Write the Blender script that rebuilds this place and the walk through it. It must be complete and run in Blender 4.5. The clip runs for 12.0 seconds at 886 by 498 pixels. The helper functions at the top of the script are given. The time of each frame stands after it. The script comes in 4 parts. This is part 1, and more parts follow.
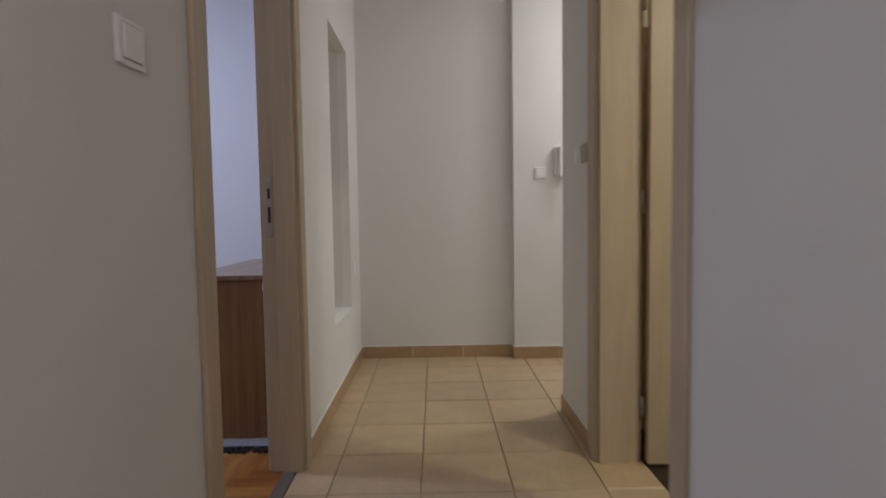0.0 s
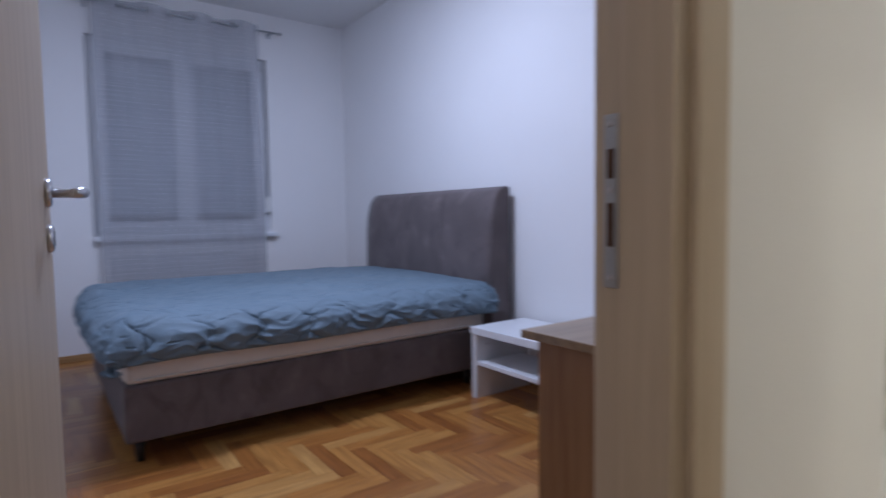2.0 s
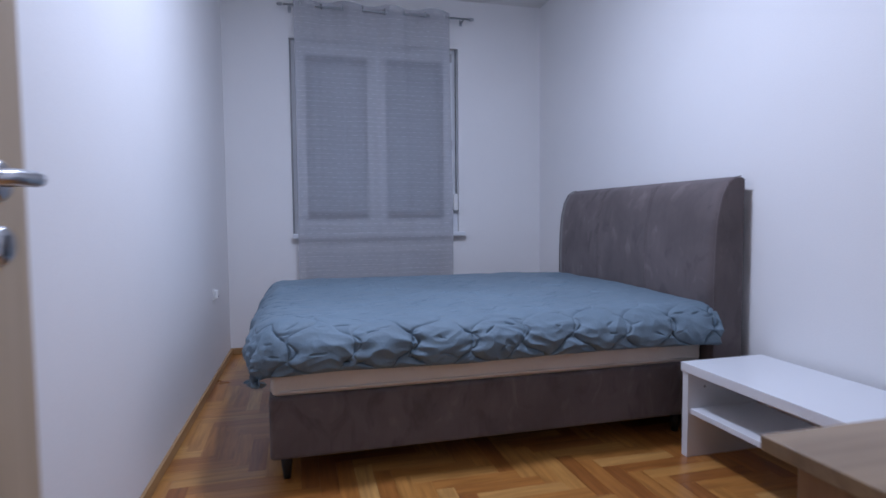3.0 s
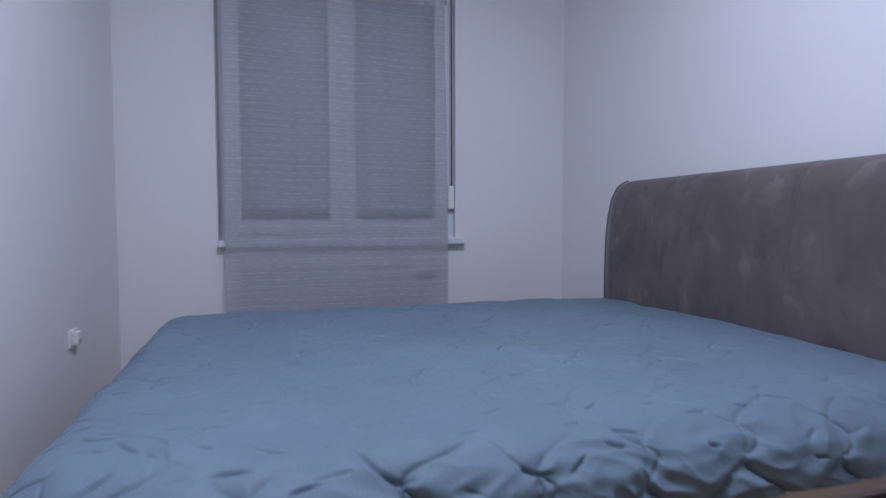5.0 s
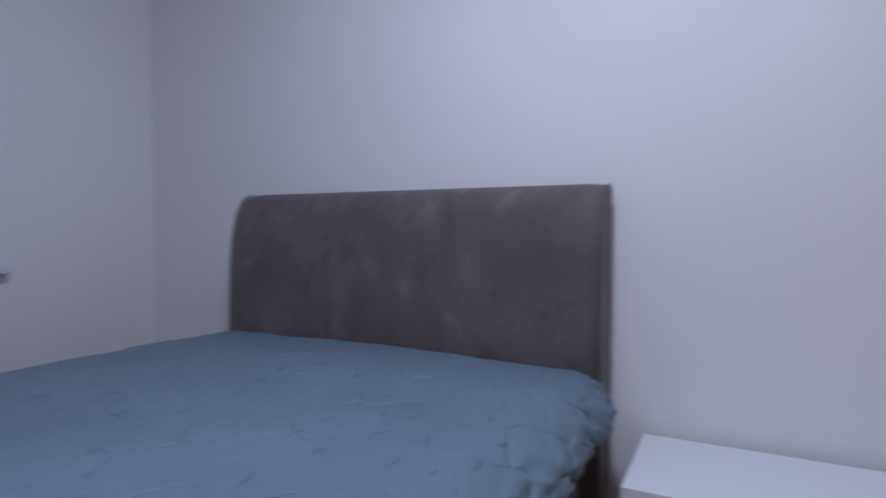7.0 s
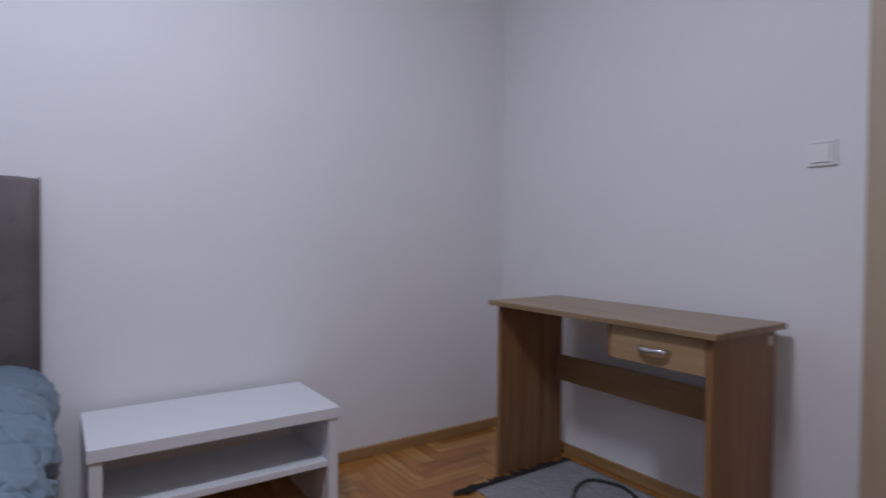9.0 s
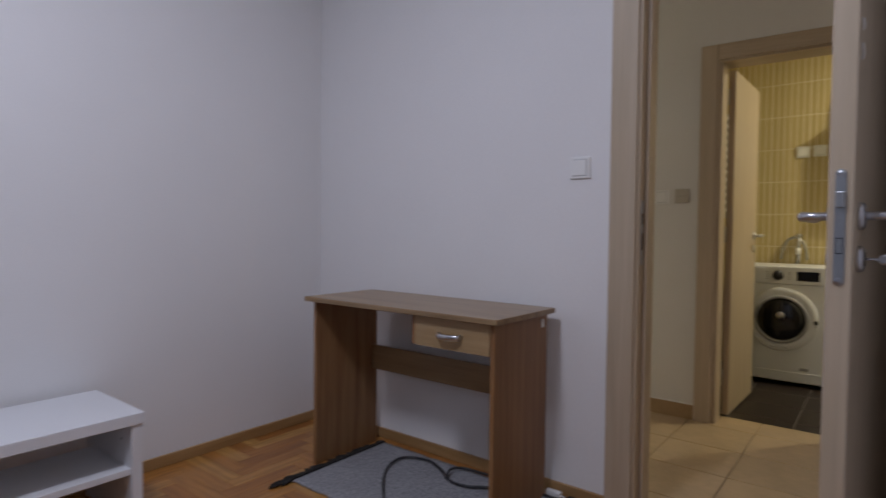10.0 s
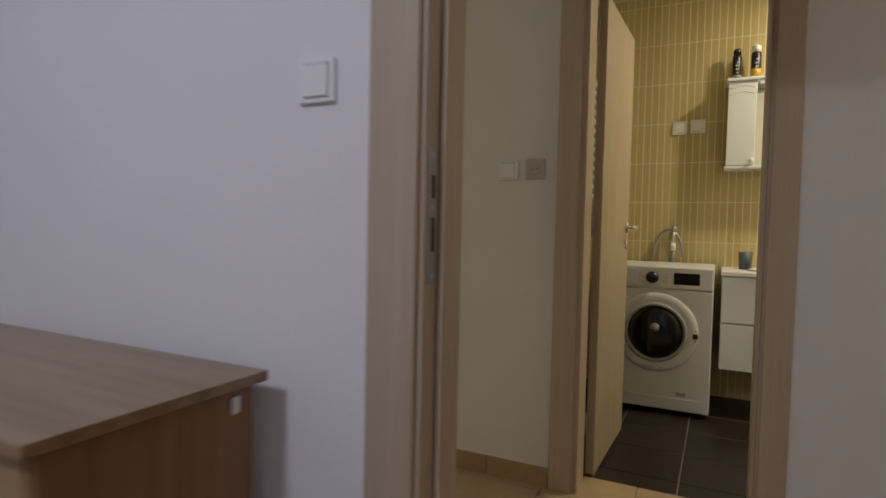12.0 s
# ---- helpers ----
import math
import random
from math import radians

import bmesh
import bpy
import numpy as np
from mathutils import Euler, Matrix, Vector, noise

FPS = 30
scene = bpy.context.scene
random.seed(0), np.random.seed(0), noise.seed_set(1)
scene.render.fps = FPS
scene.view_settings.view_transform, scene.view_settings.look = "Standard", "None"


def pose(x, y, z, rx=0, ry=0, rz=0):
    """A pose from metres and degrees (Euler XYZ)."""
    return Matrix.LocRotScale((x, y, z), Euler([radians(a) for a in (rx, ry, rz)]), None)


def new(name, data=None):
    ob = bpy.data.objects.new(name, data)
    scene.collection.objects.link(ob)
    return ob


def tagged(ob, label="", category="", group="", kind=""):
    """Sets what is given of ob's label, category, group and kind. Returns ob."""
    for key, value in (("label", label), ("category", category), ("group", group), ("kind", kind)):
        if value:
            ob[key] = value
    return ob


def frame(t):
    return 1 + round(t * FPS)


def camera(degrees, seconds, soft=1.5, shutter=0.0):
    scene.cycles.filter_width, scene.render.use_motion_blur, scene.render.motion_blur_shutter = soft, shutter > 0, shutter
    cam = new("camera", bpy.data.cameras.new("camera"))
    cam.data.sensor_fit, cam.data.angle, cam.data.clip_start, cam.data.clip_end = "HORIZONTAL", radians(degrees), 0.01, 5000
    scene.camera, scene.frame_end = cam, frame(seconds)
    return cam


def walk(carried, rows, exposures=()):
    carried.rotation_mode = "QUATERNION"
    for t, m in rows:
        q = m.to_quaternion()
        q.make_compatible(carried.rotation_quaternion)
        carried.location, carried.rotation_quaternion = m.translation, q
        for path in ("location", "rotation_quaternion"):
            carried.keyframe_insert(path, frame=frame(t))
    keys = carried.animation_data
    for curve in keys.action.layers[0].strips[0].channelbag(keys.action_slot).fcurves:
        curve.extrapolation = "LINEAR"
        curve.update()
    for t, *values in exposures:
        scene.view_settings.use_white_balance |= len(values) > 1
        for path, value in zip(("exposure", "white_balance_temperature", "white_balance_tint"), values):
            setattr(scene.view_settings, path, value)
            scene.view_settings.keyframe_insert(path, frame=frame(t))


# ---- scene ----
cam = camera(76.6, 12.0, soft=1.55, shutter=0.6)
# seconds, x, y, z, yaw, pitch, lean
PATH = [
    (0, 0.534, 0.416, 1.003, -0.84, -3.40, -0.85),
    (0.5, 0.563, 0.863, 1.006, 4.76, -3.02, -0.68),
    (1, 0.642, 1.253, 1.021, 19.41, -2.96, -0.42),
    (1.5, 0.534, 1.680, 1.010, 38.47, -3.23, -0.61),
    (2, 0.384, 1.946, 1.032, 53.83, -3.48, -0.85),
    (2.5, 0.185, 2.158, 1.029, 69.12, -3.46, -1.01),
    (2.7, 0.111, 2.227, 1.032, 74.13, -3.41, -0.94),
    (4.3, -0.795, 2.583, 1.022, 76.56, -3.30, 0.00),
    (4.5, -0.918, 2.582, 1.009, 75.67, -3.21, -0.20),
    (5, -1.285, 2.553, 1.009, 72.55, -2.92, -0.10),
    (5.5, -1.577, 2.559, 1.006, 69.09, -3.01, 0.10),
    (6, -1.747, 2.580, 1.022, 60.52, -2.92, 0.30),
    (6.5, -1.820, 2.479, 1.048, 42.59, -2.64, 0.50),
    (6.7, -1.801, 2.473, 1.050, 36.43, -2.27, 0.29),
    (8.3, -1.994, 2.150, 1.034, -15.33, -1.24, 1.11),
    (8.5, -2.006, 2.099, 1.026, -21.12, -0.89, 0.75),
    (9, -2.122, 2.038, 1.018, -34.71, -1.17, 0.50),
    (9.5, -2.182, 1.960, 1.049, -43.75, -1.92, 0.50),
    (10, -2.159, 1.889, 1.043, -51.77, -1.75, 0.60),
    (10.5, -2.009, 1.892, 1.032, -56.10, -1.78, 0.50),
    (11, -1.702, 1.955, 1.042, -58.72, -1.95, 0.60),
    (11.5, -1.344, 2.045, 1.035, -61.05, -1.98, 0.50),
    (12, -0.971, 2.134, 1.032, -63.65, -2.44, 1.20),
]
# seconds, stops, kelvin, tint
EXPOSURES = [
    (0.0, 0.16, 5750, 12), (0.5, 0.03, 5720, 12), (1.0, 0.08, 5680, 12), (1.5, 0.30, 5600, 11), (2.0, 0.44, 5620, 11), (2.5, 0.64, 5700, 11), (2.7, 0.62, 5750, 10),
    (4.5, 0.40, 5850, 9), (5.0, 0.50, 5860, 9), (5.5, 0.46, 5870, 10), (6.0, 0.25, 5870, 10), (6.7, 0.08, 5920, 10), (8.3, 0.36, 6330, 10), (9.0, 0.10, 6400, 10),
    (9.5, -0.12, 6500, 10), (10.0, 0.0, 6600, 10), (10.5, 0.0, 6640, 10), (11.0, -0.12, 6680, 10), (11.5, -0.16, 6680, 10), (12.0, -0.06, 6680, 10),
]
walk(cam, [(t, pose(x, y, z, 90 + pitch, -lean, yaw)) for t, x, y, z, yaw, pitch, lean in PATH], EXPOSURES)

# ---- light ----
world = bpy.data.worlds.new("night_sky")
scene.world = world
world.use_nodes = True
world.node_tree.nodes["Background"].inputs[0].default_value = (0.10, 0.13, 0.22, 1)
world.node_tree.nodes["Background"].inputs[1].default_value = 0.15


def lamp(name, place, watts, colour, radius):
    data = bpy.data.lights.new(name, "POINT")
    data.energy, data.color, data.shadow_soft_size = watts, colour, radius
    ob = new(name, data)
    ob.location = place
    return ob


lamp("bedroom_light", (-2.12, 2.92, 2.5), 7, (0.76, 0.80, 1.0), 0.16)
dome = bpy.data.lights.new("bedroom_light_dome", "AREA")
dome.shape, dome.size, dome.energy, dome.color = "DISK", 0.34, 26.5, (0.76, 0.80, 1.0)
new("bedroom_light_dome", dome).location = (-2.12, 2.92, 2.72)
lamp("entrance_light", (2.3, 3.85, 2.40), 7.5, (1.0, 0.93, 0.82), 0.12)
shade_disc = bpy.data.lights.new("entrance_light_dome", "AREA")
shade_disc.shape, shade_disc.size, shade_disc.energy, shade_disc.color = "DISK", 0.28, 13.5, (1.0, 0.93, 0.82)
new("entrance_light_dome", shade_disc).location = (2.3, 3.85, 2.62)
# unseen fill added at the hall's back end to brighten its walls
lamp("hall_light", (0.6, -0.7, 2.45), 16, (1.0, 0.88, 0.80), 0.12)
spot = bpy.data.lights.new("bathroom_light", "AREA")
spot.shape, spot.size, spot.energy, spot.color = "DISK", 0.11, 20.5, (1.0, 0.92, 0.69)
new("bathroom_light", spot).location = (2.30, 1.30, 2.50)


# ---- materials ----
def material(name, build):
    m = bpy.data.materials.new(name)
    m.use_nodes = True
    build(m.node_tree, m.node_tree.nodes["Principled BSDF"])
    return m


def add(tree, kind, **values):
    node = tree.nodes.new(kind)
    for key, value in values.items():
        node.inputs[key.replace("_", " ")].default_value = value
    return node


def coords(tree, scale=(1, 1, 1), turn=(0, 0, 0)):
    c = tree.nodes.new("ShaderNodeTexCoord")
    m = add(tree, "ShaderNodeMapping", Scale=scale, Rotation=turn)
    tree.links.new(c.outputs["Object"], m.inputs["Vector"])
    return m.outputs["Vector"]


def noise_of(tree, vector, scale, detail=4, rough=0.55):
    n = add(tree, "ShaderNodeTexNoise", Scale=scale, Detail=detail, Roughness=rough)
    tree.links.new(vector, n.inputs["Vector"])
    return n.outputs["Fac"]


def ramp(tree, fac, *stops):
    r = tree.nodes.new("ShaderNodeValToRGB")
    els = r.color_ramp.elements
    while len(els) < len(stops):
        els.new(0.5)
    for e, (at, colour) in zip(els, stops):
        e.position, e.color = at, (*colour, 1)
    tree.links.new(fac, r.inputs[0])
    return r.outputs[0]


def mix(tree, kind, fac, a, b):
    m = tree.nodes.new("ShaderNodeMixRGB")
    m.blend_type = kind
    for value, socket in ((fac, m.inputs[0]), (a, m.inputs[1]), (b, m.inputs[2])):
        if isinstance(value, (int, float)):
            socket.default_value = value
        elif isinstance(value, tuple):
            socket.default_value = (*value, 1)
        else:
            tree.links.new(value, socket)
    return m.outputs[0]


def relief(tree, bsdf, height, strength, distance=0.002):
    b = add(tree, "ShaderNodeBump", Strength=strength, Distance=distance)
    tree.links.new(height, b.inputs["Height"])
    tree.links.new(b.outputs[0], bsdf.inputs["Normal"])


def shade(c, k):
    return tuple(min(1.0, v * k) for v in c)


def paint(name, colour, rough=0.6, vary=0.04, grain=160, bump=0.12, big=1.3):
    def build(tree, bsdf):
        v = coords(tree)
        large = noise_of(tree, v, big, 3)
        fine = noise_of(tree, v, grain, 3)
        base = ramp(tree, large, (0.3, shade(colour, 1 - vary)), (0.7, shade(colour, 1 + vary)))
        tree.links.new(mix(tree, "MULTIPLY", 0.10, base, fine), bsdf.inputs["Base Color"])
        bsdf.inputs["Roughness"].default_value = rough
        relief(tree, bsdf, fine, bump, 0.0012)
    return material(name, build)


def laminate(name, dark, light, axis=2, rough=0.42, scale=1.0):
    """Wood print with the grain along one axis."""
    def build(tree, bsdf):
        s = [26 * scale] * 3
        s[axis] = 1.5 * scale
        v = coords(tree, tuple(s))
        streak = noise_of(tree, v, 1.0, 6, 0.62)
        s2 = [110 * scale] * 3
        s2[axis] = 3.0
        fine = noise_of(tree, coords(tree, tuple(s2)), 1.0, 3, 0.6)
        big = noise_of(tree, coords(tree), 2.2, 2)
        mid = tuple((a + b) / 2 for a, b in zip(dark, light))
        base = ramp(tree, streak, (0.30, dark), (0.5, mid), (0.72, light))
        base = mix(tree, "MULTIPLY", 0.22, base, fine)
        base = mix(tree, "MULTIPLY", 0.15, base, big)
        tree.links.new(base, bsdf.inputs["Base Color"])
        bsdf.inputs["Roughness"].default_value = rough
        relief(tree, bsdf, fine, 0.12, 0.0008)
    return material(name, build)


def metal(name, colour, rough):
    def build(tree, bsdf):
        v = coords(tree)
        n = noise_of(tree, v, 300, 2)
        tree.links.new(ramp(tree, n, (0.2, shade(colour, 0.9)), (0.8, colour)), bsdf.inputs["Base Color"])
        bsdf.inputs["Metallic"].default_value = 1
        bsdf.inputs["Roughness"].default_value = rough
        relief(tree, bsdf, n, 0.05, 0.0004)
    return material(name, build)


def suede(name, colour):
    """Short-napped cloth: soft clouds, crisp brushed strokes where a hand has turned the nap, fine fuzz."""
    def build(tree, bsdf):
        v = coords(tree)
        cloud = noise_of(tree, v, 2.6, 4, 0.55)
        cloud.node.inputs["Distortion"].default_value = 0.8
        stroke = noise_of(tree, coords(tree, (11, 11, 6), (0.3, 0.5, 0.2)), 1.0, 3, 0.5)
        stroke.node.inputs["Distortion"].default_value = 0.7
        brushed = noise_of(tree, coords(tree, (30, 30, 4)), 1.0, 4, 0.6)
        fine = noise_of(tree, v, 420, 2)
        base = ramp(tree, cloud, (0.34, shade(colour, 0.82)), (0.5, colour), (0.66, shade(colour, 1.20)))
        marks = ramp(tree, stroke, (0.34, (0.70, 0.70, 0.70)), (0.46, (1, 1, 1)))
        lights = ramp(tree, stroke, (0.60, (0, 0, 0)), (0.68, (1, 1, 1)))
        where = ramp(tree, cloud, (0.40, (0.2, 0.2, 0.2)), (0.54, (0.95, 0.95, 0.95)))
        base = mix(tree, "MULTIPLY", where, base, marks)
        base = mix(tree, "MIX", mix(tree, "MULTIPLY", 1.0, lights, where), base, shade(colour, 1.45))
        base = mix(tree, "MULTIPLY", 0.16, base, ramp(tree, brushed, (0.35, (0.5, 0.5, 0.5)), (0.65, (1, 1, 1))))
        tree.links.new(mix(tree, "MULTIPLY", 0.2, base, fine), bsdf.inputs["Base Color"])
        bsdf.inputs["Roughness"].default_value = 0.85
        bsdf.inputs["Sheen Weight"].default_value = 0.16
        bsdf.inputs["Sheen Roughness"].default_value = 0.45
        relief(tree, bsdf, fine, 0.25, 0.001)
    return material(name, build)


def satin(name, colour):
    """Satin weave with soft creases at two scales."""
    def build(tree, bsdf):
        v = coords(tree)
        large = noise_of(tree, v, 3.0, 4)
        crease = noise_of(tree, coords(tree, (9, 16, 16)), 1.0, 5, 0.5)
        crumple = noise_of(tree, coords(tree, (30, 52, 52)), 1.0, 4, 0.6)
        weave = noise_of(tree, v, 700, 2)
        base = ramp(tree, large, (0.3, shade(colour, 0.92)), (0.7, shade(colour, 1.08)))
        tree.links.new(mix(tree, "MULTIPLY", 0.12, base, weave), bsdf.inputs["Base Color"])
        bsdf.inputs["Roughness"].default_value = 0.62
        bsdf.inputs["Specular IOR Level"].default_value = 0.35
        bsdf.inputs["Sheen Weight"].default_value = 0.03
        relief(tree, bsdf, mix(tree, "MIX", 0.42, crease, crumple), 0.6, 0.009)
    return material(name, build)


def parquet(name, island):
    def build(tree, bsdf):
        if island:
            pick = tree.nodes.new("ShaderNodeNewGeometry").outputs["Random Per Island"]
        else:
            pick = tree.nodes.new("ShaderNodeObjectInfo").outputs["Random"]
        tone = ramp(tree, pick, (0.0, (0.29, 0.104, 0.024)), (0.2, (0.39, 0.158, 0.035)), (0.5, (0.46, 0.206, 0.048)), (0.8, (0.51, 0.254, 0.066)), (1.0, (0.59, 0.330, 0.105)))
        c = tree.nodes.new("ShaderNodeTexCoord")
        shift = add(tree, "ShaderNodeVectorMath")
        tree.links.new(c.outputs["UV"], shift.inputs[0])
        spread = tree.nodes.new("ShaderNodeCombineXYZ")
        times = tree.nodes.new("ShaderNodeMath")
        times.operation = "MULTIPLY"
        times.inputs[1].default_value = 57.0
        tree.links.new(pick, times.inputs[0])
        tree.links.new(times.outputs[0], spread.inputs[0])
        tree.links.new(times.outputs[0], spread.inputs[2])
        tree.links.new(spread.outputs[0], shift.inputs[1])
        m = add(tree, "ShaderNodeMapping", Scale=(4, 45, 1))
        tree.links.new(shift.outputs[0], m.inputs["Vector"])
        grain = noise_of(tree, m.outputs[0], 1.0, 6, 0.6)
        base = mix(tree, "MULTIPLY", 0.7, tone, ramp(tree, grain, (0.32, (0.45, 0.36, 0.28)), (0.62, (1, 1, 1))))
        worn = noise_of(tree, coords(tree), 2.0, 4)
        tree.links.new(base, bsdf.inputs["Base Color"])
        tree.links.new(ramp(tree, worn, (0.3, (0.26, 0.26, 0.26)), (0.7, (0.40, 0.40, 0.40))), bsdf.inputs["Roughness"])
        bsdf.inputs["Coat Weight"].default_value = 0.25
        bsdf.inputs["Coat Roughness"].default_value = 0.22
        relief(tree, bsdf, grain, 0.12, 0.0006)
    return material(name, build)


def stone_tile(name, colour, rough, vary=0.12):
    def build(tree, bsdf):
        pick = tree.nodes.new("ShaderNodeObjectInfo").outputs["Random"]
        v = coords(tree)
        cloud = noise_of(tree, v, 7, 6, 0.65)
        fleck = noise_of(tree, v, 60, 4, 0.6)
        base = ramp(tree, cloud, (0.3, shade(colour, 1 - vary)), (0.55, colour), (0.75, shade(colour, 1 + vary)))
        base = mix(tree, "MULTIPLY", 0.16, base, fleck)
        base = mix(tree, "MULTIPLY", 0.10, base, pick)
        tree.links.new(base, bsdf.inputs["Base Color"])
        bsdf.inputs["Roughness"].default_value = rough
        relief(tree, bsdf, cloud, 0.08, 0.002)
    return material(name, build)


def strip_tile(name):
    """Matt glazed wall tile, each strip slightly different."""
    def build(tree, bsdf):
        pick = tree.nodes.new("ShaderNodeNewGeometry").outputs["Random Per Island"]
        cloud = noise_of(tree, coords(tree), 9, 4)
        streak = noise_of(tree, coords(tree, (70, 70, 3)), 1.0, 3)
        base = ramp(tree, pick, (0.0, (0.57, 0.450, 0.200)), (1.0, (0.64, 0.515, 0.245)))
        base = mix(tree, "MULTIPLY", 0.14, base, cloud)
        tree.links.new(mix(tree, "MULTIPLY", 0.12, base, streak), bsdf.inputs["Base Color"])
        bsdf.inputs["Roughness"].default_value = 0.42
        relief(tree, bsdf, cloud, 0.08, 0.001)
    return material(name, build)


def sheer(name):
    """Thin woven voile with rows of short white stitches."""
    def build(tree, bsdf):
        c = tree.nodes.new("ShaderNodeTexCoord")
        rows = add(tree, "ShaderNodeTexBrick", Color1=(1, 1, 1, 1), Color2=(1, 1, 1, 1), Mortar=(0, 0, 0, 1), Scale=1.0)
        rows.offset, rows.offset_frequency = 0.5, 2
        for key, value in (("Mortar Size", 0.0170), ("Mortar Smooth", 0.0), ("Brick Width", 0.078), ("Row Height", 0.0356)):
            rows.inputs[key].default_value = value
        tree.links.new(c.outputs["UV"], rows.inputs["Vector"])
        thread = noise_of(tree, coords(tree, (1, 1, 70)), 3.0, 4)
        cloth = ramp(tree, thread, (0.3, (0.42, 0.425, 0.455)), (0.7, (0.47, 0.475, 0.505)))
        tree.links.new(mix(tree, "MIX", rows.outputs["Color"], cloth, (0.58, 0.59, 0.62)), bsdf.inputs["Base Color"])
        bsdf.inputs["Roughness"].default_value = 0.9
        alpha = mix(tree, "MIX", rows.outputs["Color"], ramp(tree, thread, (0.3, (0.58, 0.58, 0.58)), (0.7, (0.62, 0.62, 0.62))), (0.73, 0.73, 0.73))
        tree.links.new(alpha, bsdf.inputs["Alpha"])
    return material(name, build)


def glass(name):
    def build(tree, bsdf):
        bsdf.inputs["Base Color"].default_value = (0.93, 0.96, 0.97, 1)
        bsdf.inputs["Transmission Weight"].default_value = 1
        bsdf.inputs["Roughness"].default_value = 0.15
        bsdf.inputs["IOR"].default_value = 1.08
    return material(name, build)


def carpet(name):
    def build(tree, bsdf):
        v = coords(tree)
        loops = noise_of(tree, v, 90, 4, 0.7)
        big = noise_of(tree, v, 6, 3)
        base = ramp(tree, loops, (0.3, (0.20, 0.20, 0.215)), (0.5, (0.33, 0.33, 0.345)), (0.72, (0.45, 0.45, 0.46)))
        tree.links.new(mix(tree, "MULTIPLY", 0.2, base, big), bsdf.inputs["Base Color"])
        bsdf.inputs["Roughness"].default_value = 0.95
        relief(tree, bsdf, loops, 0.8, 0.006)
    return material(name, build)


WALL = paint("white_wall_paint", (0.835, 0.825, 0.82), 0.72, 0.02, 190, 0.18)
HALLWALL = paint("cream_wall_paint", (0.78, 0.768, 0.735), 0.72, 0.025, 190, 0.18)
CEIL = paint("ceiling_paint", (0.80, 0.79, 0.78), 0.8, 0.02)
OAK = laminate("beech_skirting", (0.36, 0.20, 0.075), (0.52, 0.32, 0.14), 0, 0.4)
OAKY = laminate("beech_skirting_cross", (0.36, 0.20, 0.075), (0.52, 0.32, 0.14), 1, 0.4)
ASH = laminate("ash_door_laminate", (0.545, 0.434, 0.302), (0.64, 0.522, 0.380), 2, 0.45)
ASHY = laminate("ash_door_laminate_cross", (0.545, 0.434, 0.302), (0.64, 0.522, 0.380), 1, 0.45)
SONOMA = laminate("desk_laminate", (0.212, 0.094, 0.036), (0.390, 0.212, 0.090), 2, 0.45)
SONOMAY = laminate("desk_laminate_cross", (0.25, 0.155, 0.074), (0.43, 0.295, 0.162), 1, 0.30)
PALE = laminate("drawer_laminate", (0.37, 0.242, 0.115), (0.50, 0.352, 0.186), 1, 0.42)
WHITE = paint("white_lacquer", (0.78, 0.79, 0.81), 0.32, 0.015, 260, 0.04)
PLASTIC = paint("white_plastic", (0.86, 0.86, 0.84), 0.35, 0.015, 260, 0.03)
PVC = paint("white_window_plastic", (0.74, 0.76, 0.79), 0.35, 0.02, 200, 0.03)
BEIGEBOX = paint("beige_plastic", (0.50, 0.46, 0.39), 0.45, 0.03)
GREYBOX = paint("grey_plastic", (0.36, 0.36, 0.37), 0.45, 0.03)
DARK = paint("black_plastic", (0.018, 0.018, 0.02), 0.35, 0.1)
BLACKWOOD = paint("black_lacquered_wood", (0.02, 0.018, 0.017), 0.4, 0.1)
CHROME = metal("satin_chrome", (0.62, 0.62, 0.64), 0.28)
STEEL = metal("brushed_steel", (0.46, 0.48, 0.50), 0.38)
RECESS = paint("dark_wood_recess", (0.07, 0.035, 0.02), 0.8, 0.2)
BRASS = metal("dull_hinge_metal", (0.42, 0.40, 0.36), 0.4)
SUEDE = suede("taupe_suede", (0.136, 0.110, 0.109))
DUVET = satin("petrol_blue_satin", (0.150, 0.208, 0.258))
TICKING = satin("cream_mattress_cloth", (0.74, 0.68, 0.61))
PLANK = parquet("oak_parquet", False)
PLANKS = parquet("oak_parquet_rest", True)
SUBFLOOR = paint("dark_joint", (0.10, 0.052, 0.022), 0.8, 0.2)
TILE = stone_tile("beige_floor_tile", (0.60, 0.45, 0.27), 0.33)
SKIRT = stone_tile("beige_skirting_tile", (0.50, 0.34, 0.18), 0.38)
GROUT = paint("grout", (0.43, 0.33, 0.21), 0.9, 0.15)
BROWN = stone_tile("brown_floor_tile", (0.026, 0.016, 0.012), 0.4, 0.25)
GROUTGREY = paint("grey_grout", (0.34, 0.30, 0.27), 0.9, 0.15)
YELLOW = strip_tile("yellow_strip_tile")
GROUTPALE = paint("pale_grout", (0.82, 0.76, 0.60), 0.9, 0.1)
CURTAIN = sheer("voile")
GLASS = glass("window_glass")
SHUTTER = paint("grey_shutter_slat", (0.30, 0.33, 0.38), 0.5, 0.06)
STRAP = paint("grey_strap", (0.13, 0.125, 0.12), 0.8, 0.15, 300, 0.3)
CARPET = carpet("grey_rug_pile")
FRINGE = paint("black_fringe", (0.02, 0.017, 0.015), 0.9, 0.2)
CABLE = paint("black_cable", (0.03, 0.03, 0.034), 0.45, 0.1)
RUBBER = paint("dark_rubber", (0.012, 0.012, 0.013), 0.5, 0.1)
SMOKED = paint("smoked_glass", (0.012, 0.012, 0.014), 0.08, 0.1, 20, 0.0)
